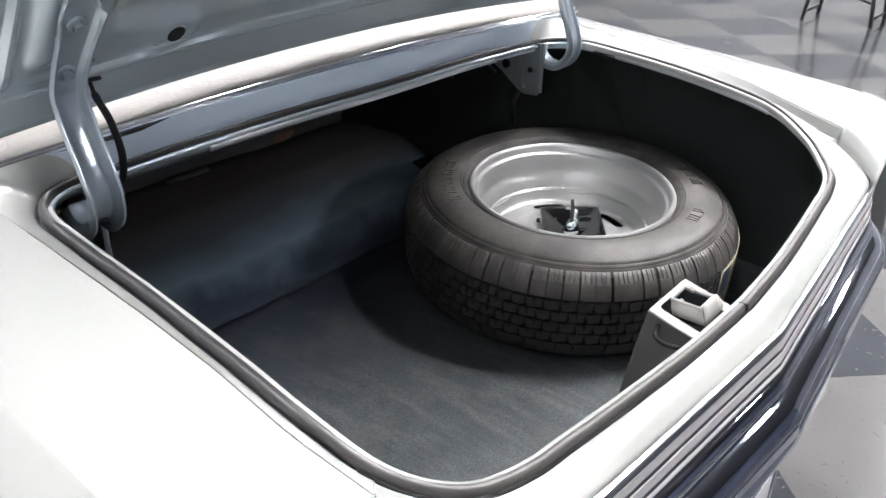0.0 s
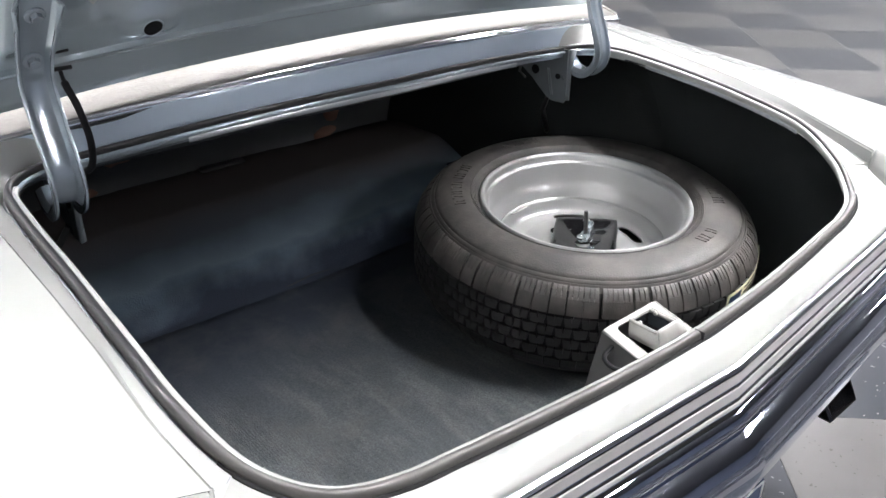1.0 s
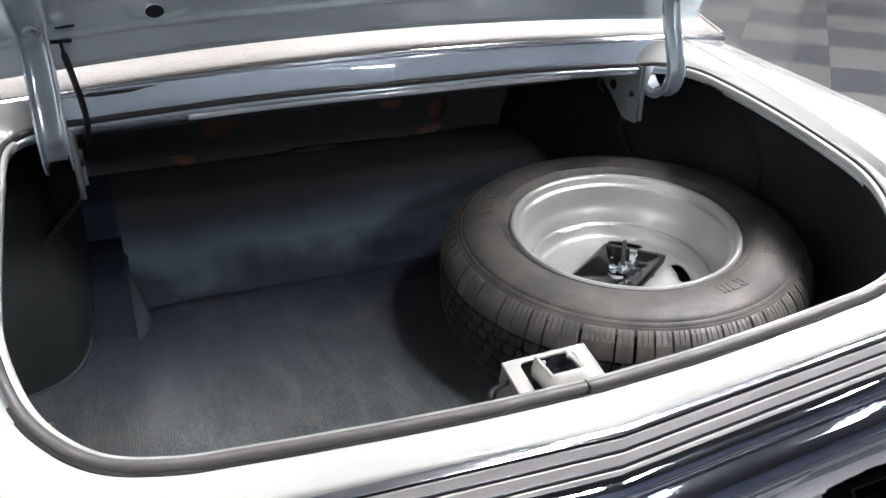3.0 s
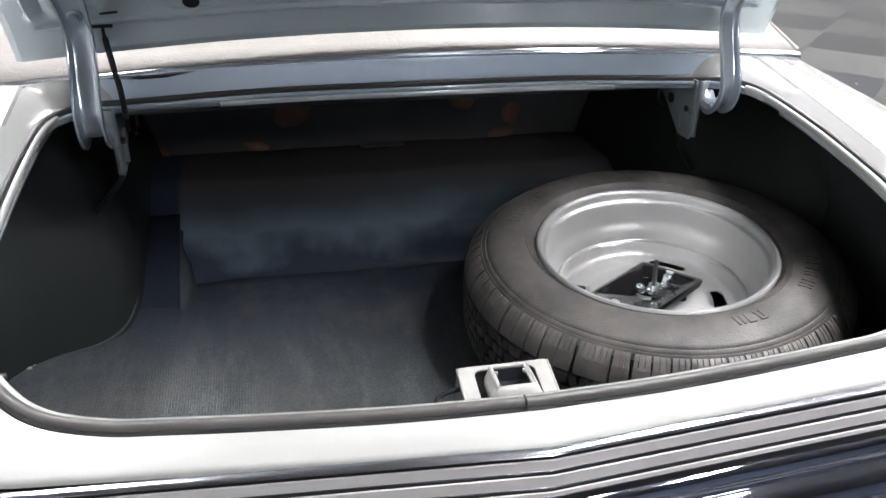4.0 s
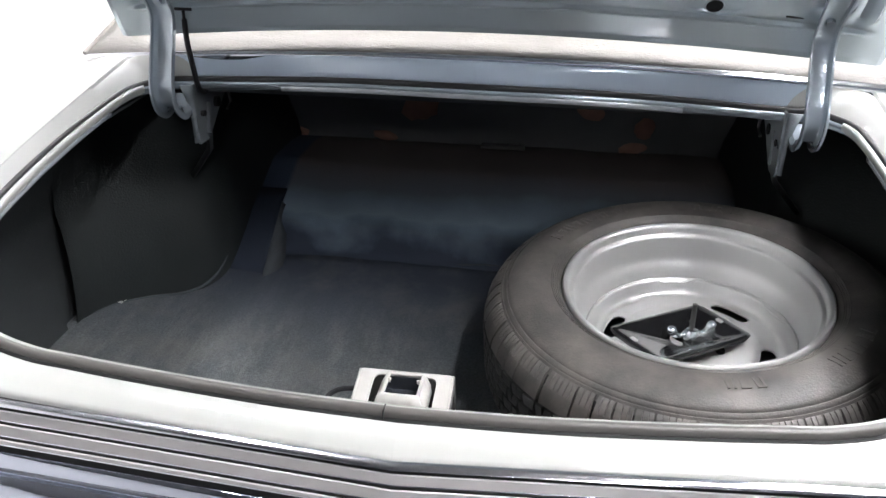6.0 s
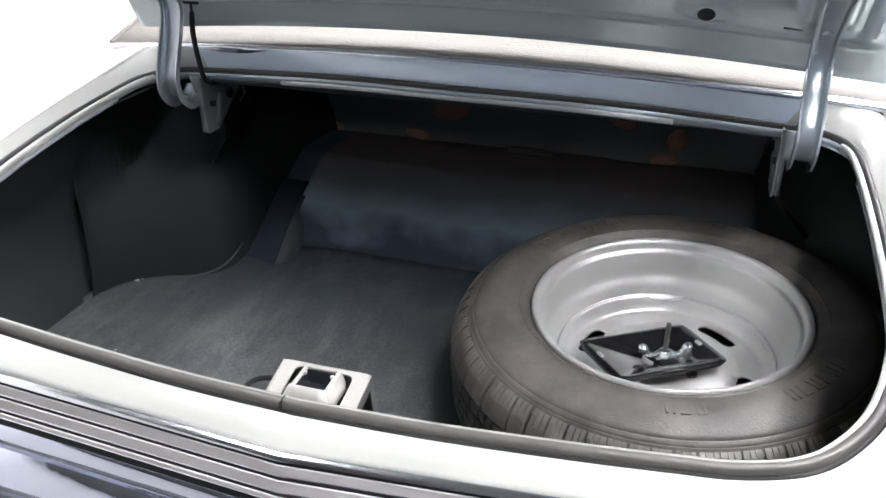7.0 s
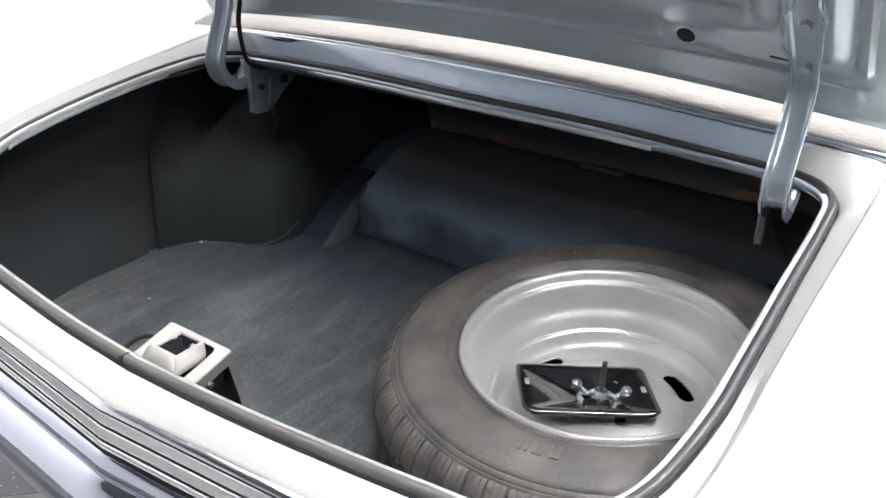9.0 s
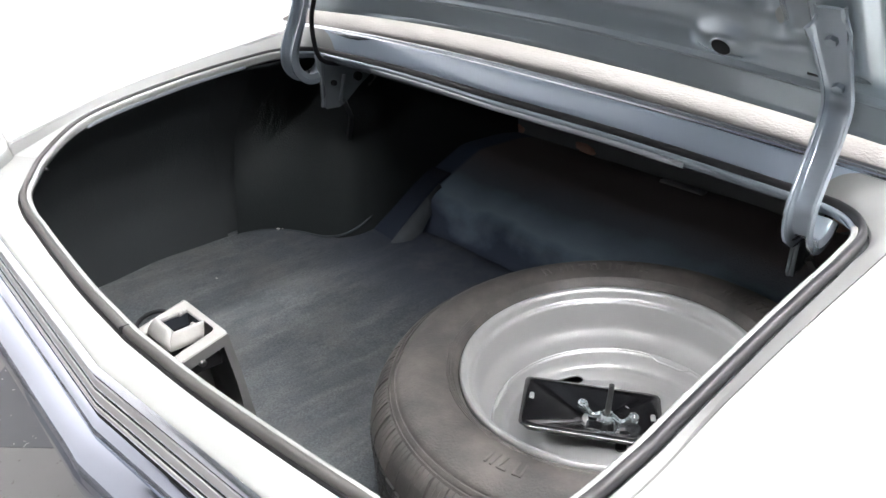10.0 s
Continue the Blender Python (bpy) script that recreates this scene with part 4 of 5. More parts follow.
for sx in (1, -1):
    rows = []
    for i, p in enumerate(ARM):
        f = i / (len(ARM) - 1)
        t = (ARM[min(i + 1, 59)] - ARM[max(i - 1, 0)]).normalized()
        n = Vector((0, t.z, -t.y))
        w, fl = lerp_table(WIDTH, f), lerp_table(FLANGE, f)
        X = Vector((sx, 0, 0))
        c = Vector((sx * 0.544, 0, 0)) + p
        flare = 0.005 * max(0, 1 - abs(f - 0.055) / 0.10) if f > 0.051 else 0.0
        rows.append([c - X * (w + flare) + n * fl, c - X * (w + 0.001) + n * fl * 0.5, c - X * (w - 0.004) + n * 0.001, c - X * w * 0.5, c, c + X * w * 0.5, c + X * (w - 0.004) + n * 0.001, c + X * (w + 0.001) + n * fl * 0.5, c + X * (w + flare) + n * fl])
    arm = part("hinge_arm", grid(rows), HINGE_PAINT, CAR, "pale painted gooseneck hinge arm", thick=0.0035, bevel=0.0008)
    for q in (0.541, 0.587):
        z = 1.190 if q < 0.56 else 1.131
        ti = min(range(60), key=lambda i: (ARM[i].y - q) ** 2 + (ARM[i].z - z) ** 2)
        t = (ARM[ti + 1] - ARM[ti - 1]).normalized()
        n = Vector((0, t.z, -t.y))
        fr = Matrix((Vector((1, 0, 0)), n.cross(Vector((1, 0, 0))), n)).transposed().to_4x4()
        fr.translation = Vector((sx * 0.544, 0, 0)) + ARM[ti]
        bm = lathe([(0.0, 0.0), (0.0125, 0.0), (0.0125, 0.003), (0.0085, 0.004)], 20)
        r = bmesh.ops.create_cone(bm, cap_ends=True, segments=6, radius1=0.0078, radius2=0.0074, depth=0.007)
        bmesh.ops.translate(bm, verts=r["verts"], vec=(0, 0, 0.0065))
        bmesh.ops.transform(bm, matrix=fr, verts=bm.verts)
        part("hinge_bolt", bm, HINGE_PAINT, arm, smooth=False, bevel=0.0006)
    # bracket hanging below the shelf
    xb = 0.519
    poly = [(0.618, 0.972), (0.616, 0.866), (0.621, 0.857), (0.655, 0.855), (0.672, 0.862), (0.715, 0.895), (0.775, 0.930), (0.780, 0.958), (0.700, 0.972)]
    bm = bmesh.new()
    vs = [bm.verts.new((sx * xb, y, z)) for y, z in poly]
    bm.faces.new(vs)
    br = part("hinge_bracket", bm, BRACKET, CAR, "pressed steel hinge bracket", smooth=False, thick=0.004)
    rows = [[(sx * (xb + 0.000), 0.617, z), (sx * (xb + 0.004), 0.614, z), (sx * (xb + 0.008 + 0.014 * max(0, (z - 0.93) / 0.04)), 0.614, z)] for z in (0.862, 0.89, 0.92, 0.95, 0.972)]
    part("bracket_flange", grid(rows), BRACKET, br, thick=0.003)
    part("bracket_bead", tube([(sx * (xb - 0.003), 0.655, 0.868), (sx * (xb - 0.003), 0.668, 0.925)], 0.004, 8), BRACKET, br)
    part("spring_rod", tube([(sx * (xb - 0.012), 0.735, 0.955), (sx * (xb - 0.014), 0.745, 0.905), (sx * (xb - 0.012), 0.728, 0.893)], 0.003, 8), STEEL, br)
    part("brace", tube([(sx * 0.522, 0.668, 0.868), (sx * 0.540, 0.700, 0.819), (sx * 0.626, 0.750, 0.714)], lambda f: 0.0065, 4), STEEL, br, "strap running down to the wheel arch")
    for hy, hz in ((0.640, 0.912), (0.705, 0.915)):
        bm = bmesh.new()
        bmesh.ops.create_cone(bm, cap_ends=True, segments=16, radius1=0.006 if hy < 0.7 else 0.010, radius2=0.006 if hy < 0.7 else 0.010, depth=0.014)
        bmesh.ops.transform(bm, matrix=pose(sx * xb, hy, hz, 0, 90, 0), verts=bm.verts)
        part("bracket_hole", bm, BLACK_GAP, br, smooth=False)

part("lid_cable", tube(spline([(-0.510, 0.602, 1.108), (-0.508, 0.598, 1.090), (-0.502, 0.585, 1.060), (-0.496, 0.582, 1.015), (-0.497, 0.596, 0.975), (-0.505, 0.64, 0.955), (-0.510, 0.70, 0.95)], 8),
                       lambda f: 0.0026 if f < 0.14 else 0.0048, 10), CABLE, CAR, "black sleeved lamp cable")
part("cable_grommet", tube([(-0.525, 0.603, 1.110), (-0.495, 0.603, 1.110)], 0.0028, 8), CABLE, CAR)

# ---------------------------------------------------------------- latch striker on its post
LX = -0.0135


def outline_plate(outer, inner, zf, material, parent, name, label="", thick=0.002):
    """A plate with a hole: two loops of equal count of (x, y), height by zf(y)."""
    bm = bmesh.new()
    vo = [bm.verts.new((LX + x, y, zf(y))) for x, y in outer]
    vi = [bm.verts.new((LX + x, y, zf(y))) for x, y in inner]
    n = len(vo)
    for k in range(n):
        bm.faces.new((vo[k], vo[(k + 1) % n], vi[(k + 1) % n], vi[k]))
    return part(name, bm, material, parent, label, smooth=False, thick=thick, bevel=0.0008)


def round_rect(x0, y0, x1, y1, r, n=5):
    pts = []
    for cx, cy, a0 in ((x1 - r, y1 - r, 0), (x0 + r, y1 - r, 90), (x0 + r, y0 + r, 180), (x1 - r, y0 + r, 270)):
        for k in range(n):
            a = math.radians(a0 + 90 * k / (n - 1))
            pts.append((cx + r * math.cos(a), cy + r * math.sin(a)))
    return pts


PLATE_Z = lambda y: 0.8035 + 0.24 * (y - 0.040)
post = outline_plate(round_rect(-0.0575, -0.056, 0.0575, 0.041, 0.005), round_rect(-0.038, -0.034, 0.038, 0.034, 0.008), PLATE_Z, CREAM, CAR, "latch_plate", "cream painted latch plate with a square opening", 0.003)
under = bmesh.new()
box(under, (LX - 0.042, -0.04, 0.750), (LX + 0.042, 0.036, 0.766))
part("latch_well", under, BLACK_GAP, post, smooth=False)
# rolled seams along both edges of the plate
for s in (-1, 1):
    part("plate_edge", tube([(LX + s * 0.0570, 0.040, 0.8025), (LX + s * 0.0570, -0.050, 0.7808)], 0.0018, 8), CREAM, post)
# striker: a cage of four rolled bars round a deep square eye, its rear wall sloping
CX, CY, ZT = LX + 0.002, 0.005, 0.8100
for bar_pts, w in ((((-0.0212, -0.0225), (0.0212, -0.0225)), 0.0036), (((-0.0212, 0.021), (0.0212, 0.021)), 0.0022), (((-0.0212, -0.0225), (-0.0212, 0.021)), 0.0028), (((0.0212, -0.0225), (0.0212, 0.021)), 0.0024)):
    (xa, ya), (xb_, yb) = bar_pts
    part("striker_bar", tube([(CX + xa, CY + ya, ZT), (CX + xb_, CY + yb, ZT)], w, 10), CREAM, CAR, "cream painted bar of the striker")
rows = [[(CX - 0.0225 - f, CY - y, z), (CX - 0.0130, CY - y - 0.0006, z), (CX + 0.0130, CY - y - 0.0006, z), (CX + 0.0225 + f, CY - y, z)] for y, z, f in ((0.0222, ZT + 0.0034, 0.0), (0.0250, ZT + 0.0022, 0.0014), (0.0282, ZT - 0.0025, 0.0040), (0.0315, ZT - 0.0095, 0.0072), (0.0330, ZT - 0.0170, 0.0086))]
part("striker_rear", grid(rows), CREAM, CAR, "rolled rear wall of the striker", thick=0.002)
for s in (-1, 1):
    rows = [[(CX + s * x, CY + y, z) for y in (-yr, -0.010, 0.006, 0.012 + 0.4 * (z - ZT + 0.020))] for x, z, yr in ((0.0224, ZT + 0.0022, 0.0245), (0.0240, ZT - 0.0010, 0.0270), (0.0290, ZT - 0.009, 0.0313), (0.0308, ZT - 0.018, 0.0330))]
    part("striker_side", grid(rows), CREAM, CAR, thick=0.0016)
for s in (-1, 1):
    part("striker_notch", tube([(CX + s * 0.0192, CY + 0.008, ZT + 0.0008), (CX + s * 0.0160, CY + 0.008, ZT - 0.0002)], 0.0030, 8), CREAM, CAR)
eye = bmesh.new()
box(eye, (CX - 0.0195, CY - 0.0195, 0.782), (CX + 0.0195, CY + 0.0195, 0.7895))
part("striker_eye", eye, EYE, CAR, "dark square eye", smooth=False)
for lo, hi in (((-0.0202, -0.0205), (-0.0192, 0.0195)), ((0.0192, -0.0205), (0.0202, 0.0195)), ((-0.0195, -0.0212), (0.0195, -0.0198)), ((-0.0195, 0.0190), (0.0195, 0.0202))):
    b = bmesh.new()
    box(b, (CX + lo[0], CY + lo[1], 0.784), (CX + hi[0], CY + hi[1], ZT - 0.0035))
    part("eye_wall", b, EYE, CAR, smooth=False)
for s in (-1, 1):
    x = LX + s * 0.0570
    y1 = 0.040
    out = [(0.041, 0.802), (0.053, 0.74), (0.066, 0.66), (0.070, 0.60), (-0.035, 0.60), (-0.050, 0.780)]
    hole = [(0.033, 0.785), (0.045, 0.72), (0.056, 0.63), (0.0, 0.62), (-0.032, 0.68), (-0.036, 0.768)]
    bm = bmesh.new()
    vo = [bm.verts.new((x, y, z)) for y, z in out]
    vh = [bm.verts.new((x, y, z)) for y, z in hole]
    for k in range(6):
        bm.faces.new((vo[k], vo[(k + 1) % 6], vh[(k + 1) % 6], vh[k]))
    if s < 0:
        bm.faces.new(vh)
    sp = part("latch_side", bm, LATCH_SIDE, CAR, "painted side plate of the latch post", smooth=False, thick=0.002)
rows = [[(LX + s * 0.0555, y, z) for s in (-1, -0.4, 0.4, 1)] for y, z in ((0.040, 0.802), (0.052, 0.74), (0.066, 0.66), (0.072, 0.56), (0.072, FZ))]
part("latch_post", grid(rows), LATCH_SIDE, CAR, "painted face of the latch post", thick=0.002)
part("release_lever", tube(spline([(LX - 0.050, -0.030, 0.776), (LX - 0.078, -0.024, 0.780), (LX - 0.090, -0.002, 0.783), (LX - 0.082, 0.016, 0.785), (LX - 0.054, 0.024, 0.786)], 6), 0.0032, 8), CABLE, CAR, "dark loop of the latch release")
part("latch_screw", tube([(LX + 0.056, 0.0, 0.775), (LX + 0.062, 0.0, 0.775)], 0.005, 8), STEEL, CAR)
part("lip_screw", tube([(-0.581, 0.043, 0.8585), (-0.568, 0.047, 0.8575)], lambda f: 0.0042 if f < 0.5 else 0.003, 8), STEEL, CAR)

# ---------------------------------------------------------------- spare wheel
WC = Vector((0.380, 0.434, 0.733))
WN = Vector((-0.045, -0.059, 1)).normalized()
wx = WN.cross(Vector((0, 1, 0))).normalized() * -1
wx = wx if wx.x > 0 else -wx
wy = WN.cross(wx)
WM = Matrix((wx, wy, WN)).transposed().to_4x4()
WM.translation = WC
WHEEL = new("spare_wheel")
WHEEL.empty_display_size = 0.1
WHEEL.matrix_world = WM @ Matrix.Scale(1.012, 4)
tagged(WHEEL, "spare wheel with worn black tyre lying on the boot carpet", "wheel")
RO = 0.3375          # outer radius of the tyre
top = [(0.205, -0.012), (0.209, -0.004), (0.2140, 0.0030), (0.2165, 0.0060), (0.2172, 0.0054), (0.2195, 0.0079), (0.2202, 0.0072), (0.2225, 0.0094), (0.2232, 0.0087), (0.2255, 0.0107), (0.2262, 0.0100),
       (0.236, 0.0133), (0.255, 0.0148), (0.272, 0.0128), (0.284, 0.0088), (0.290, 0.0058), (0.2945, 0.0028), (0.2956, 0.0000), (0.2968, -0.0004), (0.2978, 0.0008),
       (0.3018, -0.0018), (0.3028, -0.0046), (0.3040, -0.0052), (0.3049, -0.0040), (0.3080, -0.0082), (0.3125, -0.0150), (0.3180, -0.0245), (0.3230, -0.0350), (0.3262, -0.048)]
mid = -0.097
prof = top + [(0.3285, -0.06), (0.329, mid)] + [(r, 2 * mid - z) for r, z in reversed(top)]
TY = part("tyre", lathe(prof, 144), TYRE, WHEEL, "black radial tyre with a worn tread")


def tread_block(bm, a0, a1, prof, skew=0.0):
    """A block of tread between two angles, following a profile of (radius, z) from base to top."""
    zs = [z for _, z in prof]
    quads = []
    for a in (a0, a1):
        inner, outer = [], []
        for r, z in prof:
            s = skew * (z - zs[0])
            inner.append(bm.verts.new(((r - 0.009) * math.cos(a + s), (r - 0.009) * math.sin(a + s), z)))
            outer.append(bm.verts.new((r * math.cos(a + s), r * math.sin(a + s), z)))
        quads.append((inner, outer))
    (i0, o0), (i1, o1) = quads
    for k in range(len(prof) - 1):
        bm.faces.new((o0[k], o1[k], o1[k + 1], o0[k + 1]))
        bm.faces.new((i0[k], o0[k], o0[k + 1], i0[k + 1]))
        bm.faces.new((i1[k], i1[k + 1], o1[k + 1], o1[k]))
    bm.faces.new((i0[0], i1[0], o1[0], o0[0]))
    bm.faces.new((i0[-1], o0[-1], o1[-1], i1[-1]))


bm = bmesh.new()
NB = 72
rnd = random.Random(5)
shoulder = [(0.3092, -0.0072), (0.3165, -0.0130), (0.3250, -0.0235), (0.3322, -0.0365), (0.3356, -0.0500)]
for k in range(NB):
    d = 2 * math.pi / NB
    a = d * (k + rnd.uniform(-0.06, 0.06))
    # each lug of the shoulder is solid below and cut by two short sipes above
    lug = bmesh.new()
    cuts = (0.045, 0.35 + rnd.uniform(-0.05, 0.05), 0.67 + rnd.uniform(-0.05, 0.05), 0.945)
    for c0, c1 in zip(cuts, cuts[1:]):
        tread_block(lug, a + d * (c0 + 0.018), a + d * (c1 - 0.018), shoulder[:3])
    tread_block(lug, a + d * 0.045, a + d * 0.945, shoulder[2:])
    part("shoulder_lug", lug, TYRE, TY)
    tread_block(bm, a + d * 0.045, a + d * 0.945, [(r, 2 * mid - z) for r, z in reversed(shoulder)])
    # four rows of blocks, each row half a pitch behind the last
    for z0, z1, ph in ((-0.0535, -0.0735, 0.45), (-0.0760, -0.0960, 0.0), (-0.0985, -0.1185, 0.5), (-0.1210, -0.1405, 0.1)):
        zm, h = (z0 + z1) / 2, (z0 - z1) / 2
        j = rnd.uniform(-0.04, 0.04)
        b0, b1 = a + d * (ph + 0.05 + j), a + d * (ph + 0.95 + j)
        tread_block(bm, b0, b0 + d * 0.42, [(RO - 0.0008, z0), (RO, zm + h * 0.4), (RO, zm - h * 0.3), (RO - 0.0008, z1 + 0.0016)], skew=0.5)
        tread_block(bm, b0 + d * 0.47, b1, [(RO - 0.0008, z0 - 0.0016), (RO, zm + h * 0.3), (RO, zm - h * 0.4), (RO - 0.0008, z1)], skew=-0.5)
part("tread", bm, TREAD, TY, "worn siped tread blocks", smooth=False)
TY.data.materials.append(BLACK_GAP)          # the grooves between the lugs
for f in TY.data.polygons:
    c = f.center
    if math.hypot(c.x, c.y) > 0.3130:
        f.material_index = 1

# raised marks on the sidewall, as plain bars, one part a word


def mark(bm, r, ang, w, h, slant=0.0):
    m = Matrix.Rotation(ang, 4, "Z") @ Matrix.Translation((r, 0, 0.0126 + (0.0015 if r > 0.245 and r < 0.268 else 0))) @ Matrix.Rotation(slant, 4, "Z")
    box(bm, (-h / 2, -w / 2, -0.002), (h / 2, w / 2, 0.0014), m)


for base, n, gap in ((-0.86, 6, 0.078), (-1.50, 3, 0.075), (2.0, 9, 0.078), (1.15, 5, 0.075)):
    for k in range(n):
        a = base + k * gap
        for r, da, w, h in ((0.254, -0.022, 0.0032, 0.021), (0.254, 0.014, 0.0032, 0.021), (0.2630 if k % 3 else 0.2450, -0.004, 0.011, 0.0032)):
            if k % 2 and da > 0:
                continue
            bm = bmesh.new()
            mark(bm, r, a + da, w, h, 0.1 * (-1) ** k if da < -0.01 else 0)
            part("raised_bar", bm, LETTER, TY, smooth=False)

# paper label round part of the tread
rows = [[((RO + 0.0012) * math.cos(a), (RO + 0.0012) * math.sin(a), z) for z in (-0.052, -0.10, -0.148)] for a in (math.radians(-92 + 3 * k) for k in range(13))]
LABEL = part("tread_label", grid(rows), LABEL_PAPER, TY, "torn yellowed paper label stuck on the tread", thick=0.0006)
for k in range(9):
    for a0, a1, m_ in ((-82, -66, BLACK_GAP), (-91, -84, BLUE)):
        z = -0.058 - 0.0105 * k
        if m_ is BLUE and k > 4:
            continue
        h = 0.0045 if m_ is BLACK_GAP else 0.0105
        rows = [[((RO + 0.0018) * math.cos(a), (RO + 0.0018) * math.sin(a), q) for q in (z, z - h)] for a in (math.radians(a0 + (a1 - a0) * j / 5) for j in range(6))]
        part("print_bar", grid(rows), m_, LABEL)

rim_prof = [(0.2065, -0.010), (0.2085, -0.002), (0.2078, 0.0024), (0.2056, 0.0043), (0.2028, 0.0041), (0.1998, 0.0020), (0.1976, -0.0030), (0.1966, -0.0095), (0.1950, -0.0124), (0.1922, -0.0137), (0.1898, -0.0152), (0.1888, -0.0185),
            (0.1880, -0.0250), (0.1865, -0.0330), (0.1853, -0.0420), (0.1840, -0.0500), (0.1822, -0.0565), (0.1795, -0.0615), (0.1765, -0.0660), (0.1738, -0.0715), (0.1715, -0.0780), (0.1695, -0.0850), (0.1670, -0.0915), (0.1645, -0.100)]
part("rim", lathe(rim_prof, 128), RIM, WHEEL, "silver painted steel rim", thick=0.0)
# disc with vent slots left open
DISC = [(0.032, -0.088), (0.040, -0.090), (0.050, -0.095), (0.060, -0.096), (0.085, -0.0985), (0.100, -0.1030), (0.110, -0.1085), (0.116, -0.1108), (0.127, -0.1125), (0.140, -0.1138),
        (0.1465, -0.1150), (0.1535, -0.1135), (0.157, -0.1095), (0.160, -0.102), (0.163, -0.0935), (0.166, -0.0865)]
rr = [0.166, 0.163, 0.160, 0.157] + [0.1535 - 0.0021 * k for k in range(20)] + [ 0.100, 0.085, 0.070, 0.060, 0.050, 0.040, 0.032]
N = 420
SLOTS = [math.radians(a) for a in (50, 161, -18, -106)]
bm = bmesh.new()
vs = []


SR = 0.1265          # radius of the row of slots


def slot_gap(r, a):
    """Distance from the edge of the nearest vent slot, negative inside it."""
    ph = min(((a - s0 + math.pi) % (2 * math.pi) - math.pi for s0 in SLOTS), key=abs)
    s = ph * SR
    return math.hypot(max(0, abs(s) - 0.0225), r - SR) - 0.0122, s


for i in range(N):
    a = 2 * math.pi * i / N
    col = []
    for r in rr:
        d, s = slot_gap(r, a)
        rad, ang = r, a
        if abs(d) < 0.0013:          # pull the nearest ring of points on to the slot's edge
            ex = math.copysign(max(0, abs(s) - 0.0225), s)
            ey = r - SR
            q = math.hypot(ex, ey)
            rad -= d * ey / q
            ang -= d * ex / q / SR
        col.append(bm.verts.new((rad * math.cos(ang), rad * math.sin(ang), lerp_table(DISC, rad))))
    vs.append(col)
for i in range(N):
    a = 2 * math.pi * (i + 0.5) / N
    for j in range(len(rr) - 1):
        if slot_gap((rr[j] + rr[j + 1]) / 2, a)[0] < 0:
            continue
        bm.faces.new((vs[i][j], vs[(i + 1) % N][j], vs[(i + 1) % N][j + 1], vs[i][j + 1]))
part("wheel_disc", bm, RIM, WHEEL, "silver wheel disc with vent slots", thick=0.003)
# weld seam: a faint many-cornered ridge where the disc meets the barrel
seam = []
for k in range(241):
    a = 2 * math.pi * k / 240
    dip = 0.0
    for s0 in SLOTS:
        ph = abs((a - s0 - 0.75 + math.pi) % (2 * math.pi) - math.pi)
        dip = max(dip, 1 - step(0.10, 0.24, ph))
    seam.append(((0.1655 - 0.0035 * dip) * math.cos(a), (0.1655 - 0.0035 * dip) * math.sin(a), -0.0868 - 0.0075 * dip))
part("weld_seam", tube(seam, 0.0015, 6, ends=False), RIM, WHEEL)
for k in range(5):
    a = -0.70 + 2 * math.pi * k / 5
    bm = bmesh.new()
    bmesh.ops.create_cone(bm, cap_ends=True, segments=16, radius1=0.008, radius2=0.008, depth=0.004)
    bmesh.ops.translate(bm, verts=bm.verts, vec=(0.0587 * math.cos(a), 0.0587 * math.sin(a), -0.0945))
    part("stud_hole", bm, BLACK_GAP, WHEEL, smooth=False)

# ---------------------------------------------------------------- hold-down plate, rod and wing nut
HOLD = new("hold_down")
HOLD.matrix_world = pose(0.366, 0.4155, 0.640, -3.4, 2.6, 35.8)
tagged(HOLD, "black hold-down plate with zinc wing nut inside the spare wheel", "hold-down")
L2, W2 = 0.1025, 0.0665
rows = []
for i in range(41):
    x = L2 * (-1 + i / 20)
    r = []
    for j in range(29):
        y = W2 * (-1 + j / 14)
        u, v = abs(x) / L2, abs(y) / W2
        e = max(u, v)
        cx, cy = max(0, abs(x) - (L2 - 0.028)), max(0, abs(y) - (W2 - 0.028))
        px, py = x, y
        if cx > 0 and cy > 0:
            d = math.hypot(cx, cy)
            if d > 0.028:
                px = math.copysign(L2 - 0.028 + cx * 0.028 / d, x)
                py = math.copysign(W2 - 0.028 + cy * 0.028 / d, y)
        z = 0.017 * min(1, max(0, (e - 0.20) / 0.66)) - 0.004 * (1 - step(0.12, 0.3, math.hypot(x, y) / W2))
        z += 0.0010 * (1 - step(0.0, 0.09, abs(u - v))) * step(0.3, 0.6, e)
        z += 0.004 * (1 - step(0.10, 0.16, abs(x - 0.045) / W2)) * (1 - step(0.10, 0.2, abs(y + 0.030) / W2))
        if e > 0.999:          # the turned-down edge
            z -= 0.0045
            px, py = px * 0.956, py * 0.956
        r.append((px, py, z))
    rows.append(r)
HP = part("plate", grid(rows), BLACK, HOLD, "glossy black stamped plate", thick=0.002)
for s in (-1, 1):
    bm = bmesh.new()
    box(bm, (s * 0.086 - 0.0035, -0.001 - 0.006 * s, 0.0125), (s * 0.086 + 0.0035, 0.013 - 0.006 * s, 0.0208))
    part("slot", bm, RIM, HP, "silver rim showing through a slot", smooth=False, bevel=0.002)
boss = bmesh.new()
box(boss, (-0.006, -0.040, -0.002), (0.036, -0.012, 0.010))
part("boss", boss, BLACK, HP, smooth=False, bevel=0.004)
sx0 = Vector((0.0226, -0.0019, 0))
part("rod", tube([sx0 + Vector((0, 0, -0.06)), sx0 + Vector((0, 0, 0.0640))], 0.0040, 12), STEEL, HOLD, "threaded steel rod")
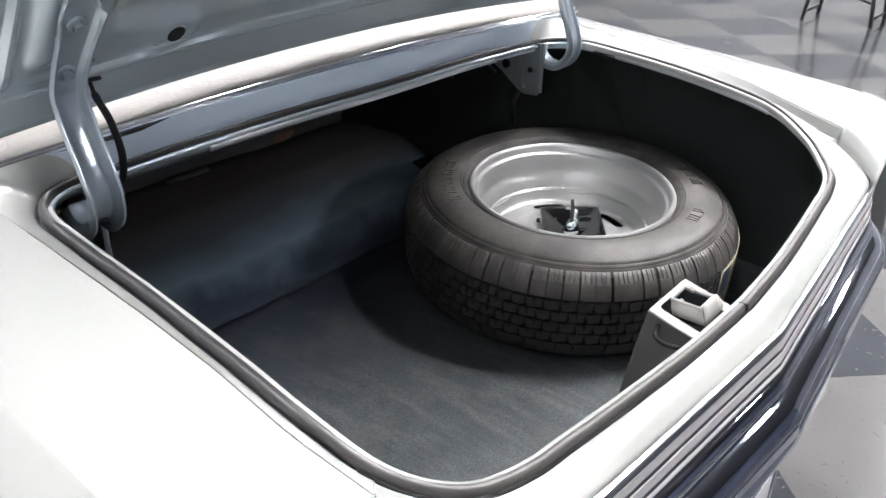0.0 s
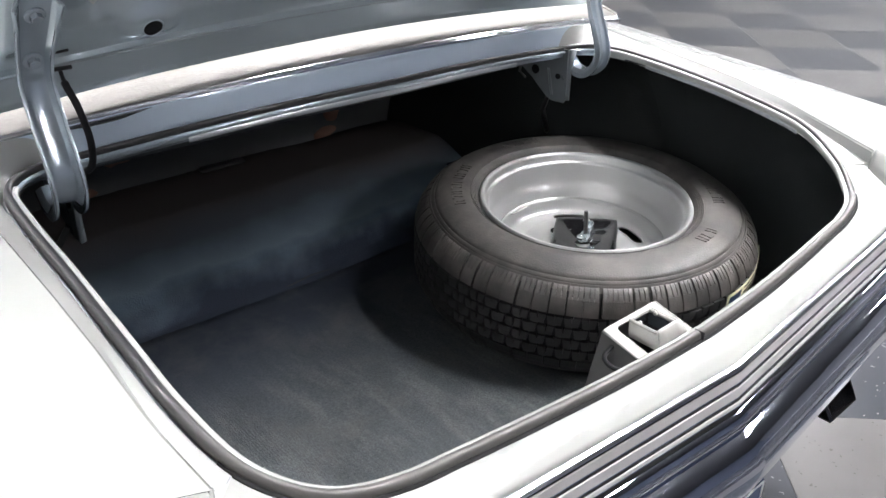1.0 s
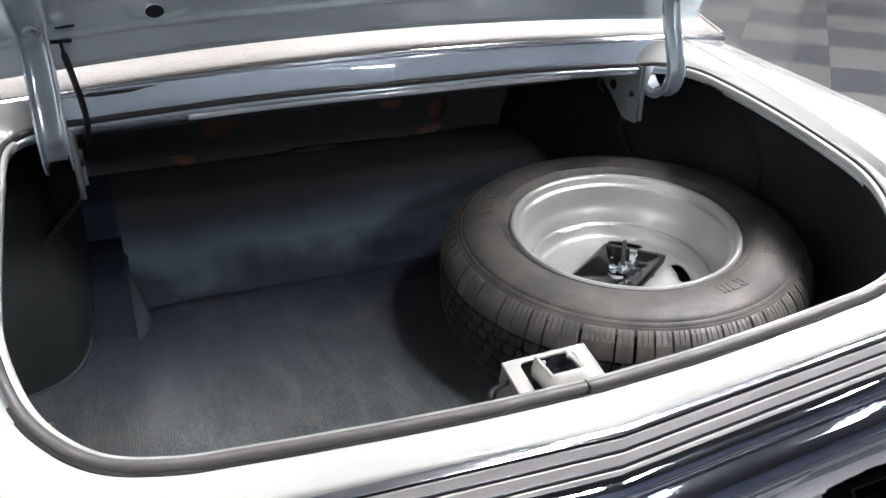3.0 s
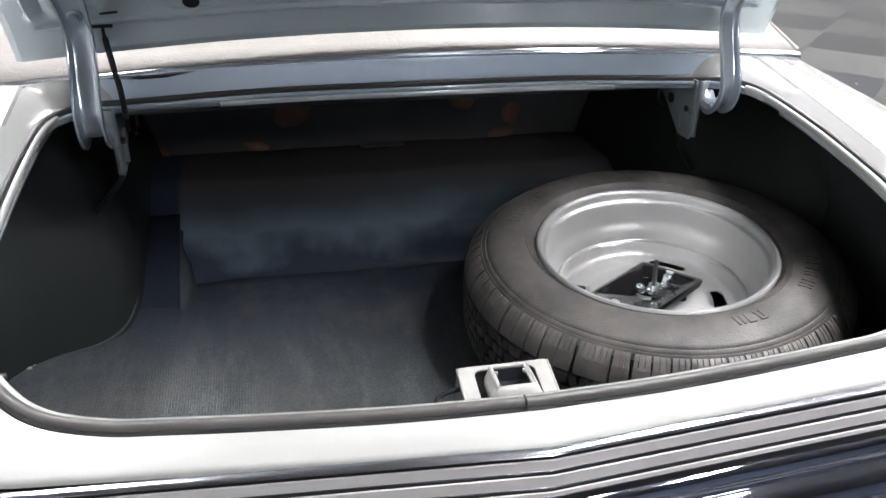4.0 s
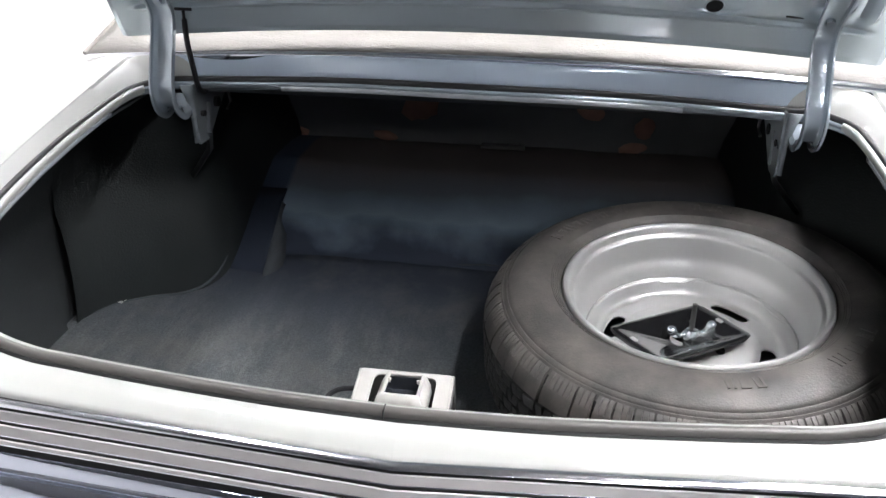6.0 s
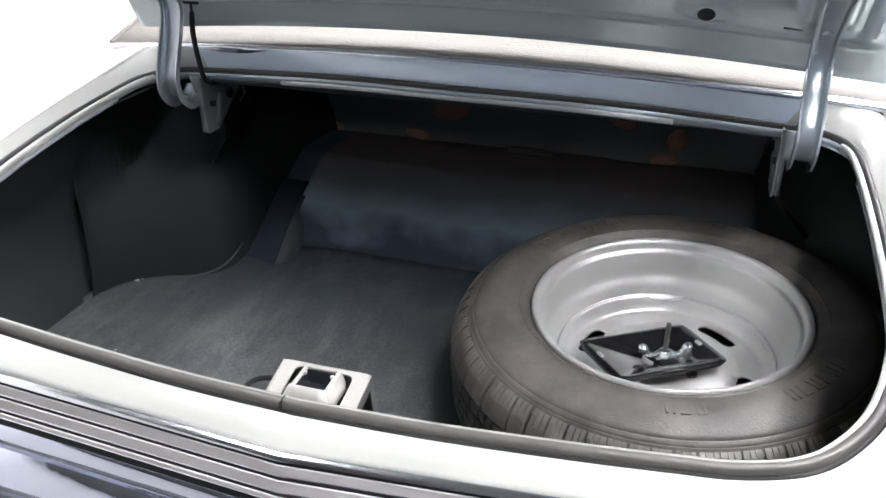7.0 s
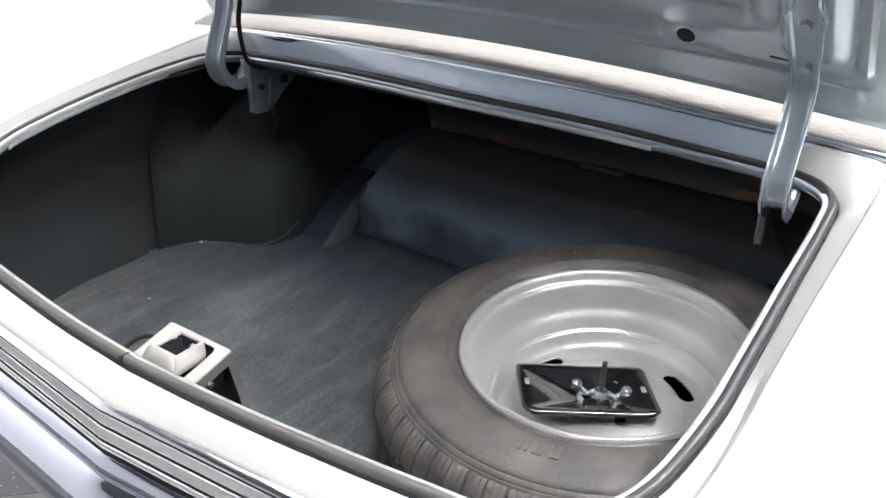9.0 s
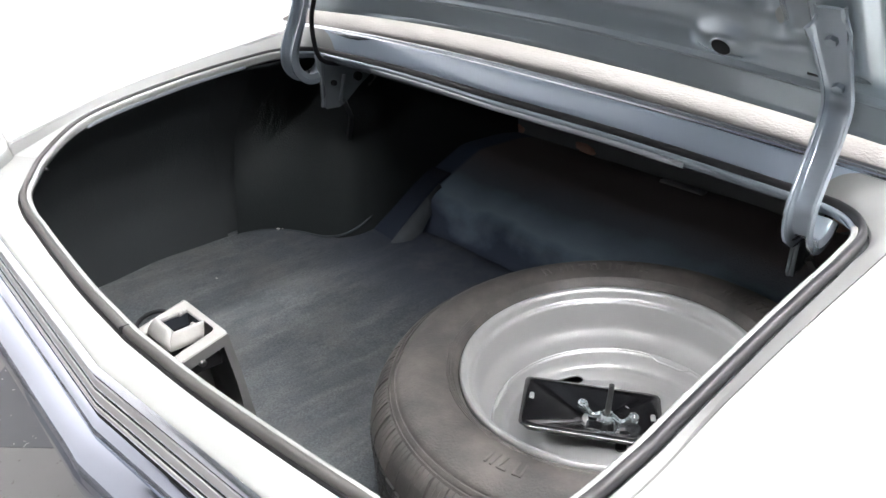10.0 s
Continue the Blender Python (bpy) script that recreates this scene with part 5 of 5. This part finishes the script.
wing = lathe([(0.0, 0.0), (0.014, 0.0), (0.0125, 0.008), (0.009, 0.015), (0.0, 0.016)], 24)
bmesh.ops.translate(wing, verts=wing.verts, vec=sx0 + Vector((0, 0, 0.002)))
WN_ = part("wing_nut", wing, ZINC, HOLD, "bright zinc wing nut")
for s in (-1, 1):
    d = Vector((math.cos(math.radians(-12.3)), math.sin(math.radians(-12.3)), 0)) * s
    up = Vector((0, 0, 1))
    pth = spline([sx0 + d * 0.008 + up * 0.012, sx0 + d * 0.019 + up * 0.008, sx0 + d * 0.029 + up * 0.012, sx0 + d * 0.037 + up * 0.021], 6)
    part("wing", tube(pth, lambda f: 0.0062 - 0.0022 * math.sin(math.pi * min(1, f * 1.15)) + 0.0022 * f * f, 12), ZINC, WN_)
    bm = bmesh.new()
    bmesh.ops.create_icosphere(bm, subdivisions=3, radius=0.0074)
    bmesh.ops.translate(bm, verts=bm.verts, vec=pth[-1])
    part("wing_tip", bm, ZINC, WN_)

# ---------------------------------------------------------------- bar stool across the floor


def bar_stool(x, y, turn):
    t = thing("bar_stool", "dark metal bar stool with a padded seat on the tiled floor", "stool")
    feet = [(-0.21, 0.265), (0.21, 0.265), (0.21, -0.265), (-0.21, -0.265)]
    tops = [(0.8 * a, 0.7 * b) for a, b in feet]
    at = lambda k, z: Vector((feet[k][0] + (tops[k][0] - feet[k][0]) * z / 0.72, feet[k][1] + (tops[k][1] - feet[k][1]) * z / 0.72, z))
    for k in range(4):
        part("leg", tube([at(k, 0.0), at(k, 0.72)], 0.016, 8), STOOL, t)
    for k, za, zb in ((0, 0.06, 0.06), (2, 0.06, 0.06), (3, 0.18, 0.30), (1, 0.18, 0.30)):
        part("rung", tube([at(k, za), at((k + 1) % 4, zb)], 0.010, 8), STOOL, t)
    bm = bmesh.new()
    box(bm, (-0.19, -0.21, 0.71), (0.19, 0.21, 0.77))
    part("seat", bm, SEAT, t, "brown padded seat", bevel=0.02)
    t.matrix_basis = pose(x, y, 0, 0, 0, turn)
    return t


bar_stool(6.435, 1.485, 0)

# ---------------------------------------------------------------- floor tiles, laid at 45 degrees to the car
TS = 0.606
U0, W0 = 0.854, 0.518          # joints of the tile grid along its two directions
tile_bm = bmesh.new()
box(tile_bm, (-TS / 2 + 0.0008, -TS / 2 + 0.0008, -0.004), (TS / 2 - 0.0008, TS / 2 - 0.0008, 0.0))
meshes = []
for m_ in (TILE_DARK, TILE_LIGHT):
    me = bpy.data.meshes.new("tile")
    tile_bm.to_mesh(me)
    me.materials.append(m_)
    meshes.append(me)
tile_bm.free()
rest = [bmesh.new(), bmesh.new()]
cells = []
for i in range(-30, 31):
    for j in range(-30, 31):
        u, w = (i + 0.5) * TS + U0, (j + 0.5) * TS + W0
        x, y = (u + w) / math.sqrt(2), (u - w) / math.sqrt(2)
        if -2.65 < x < 8.2 and -6.9 < y < 8.9:
            cells.append((abs(x - 2.5) + abs(y - 0.8), x, y, (i + j) % 2))
cells.sort()
for n_, (_, x, y, kind) in enumerate(cells):
    if n_ < 290:
        t = new("tile", meshes[kind])
        t.parent = FLOOR
        t.matrix_basis = pose(x, y, 0, 0, 0, 45)
    else:
        box(rest[kind], (-TS / 2, -TS / 2, -0.004), (TS / 2, TS / 2, -0.0002), pose(x, y, 0, 0, 0, 45))
for kind, b in enumerate(rest):
    tagged(part("far_tiles", b, (TILE_DARK, TILE_LIGHT)[kind], FLOOR, smooth=False), kind="stuff")
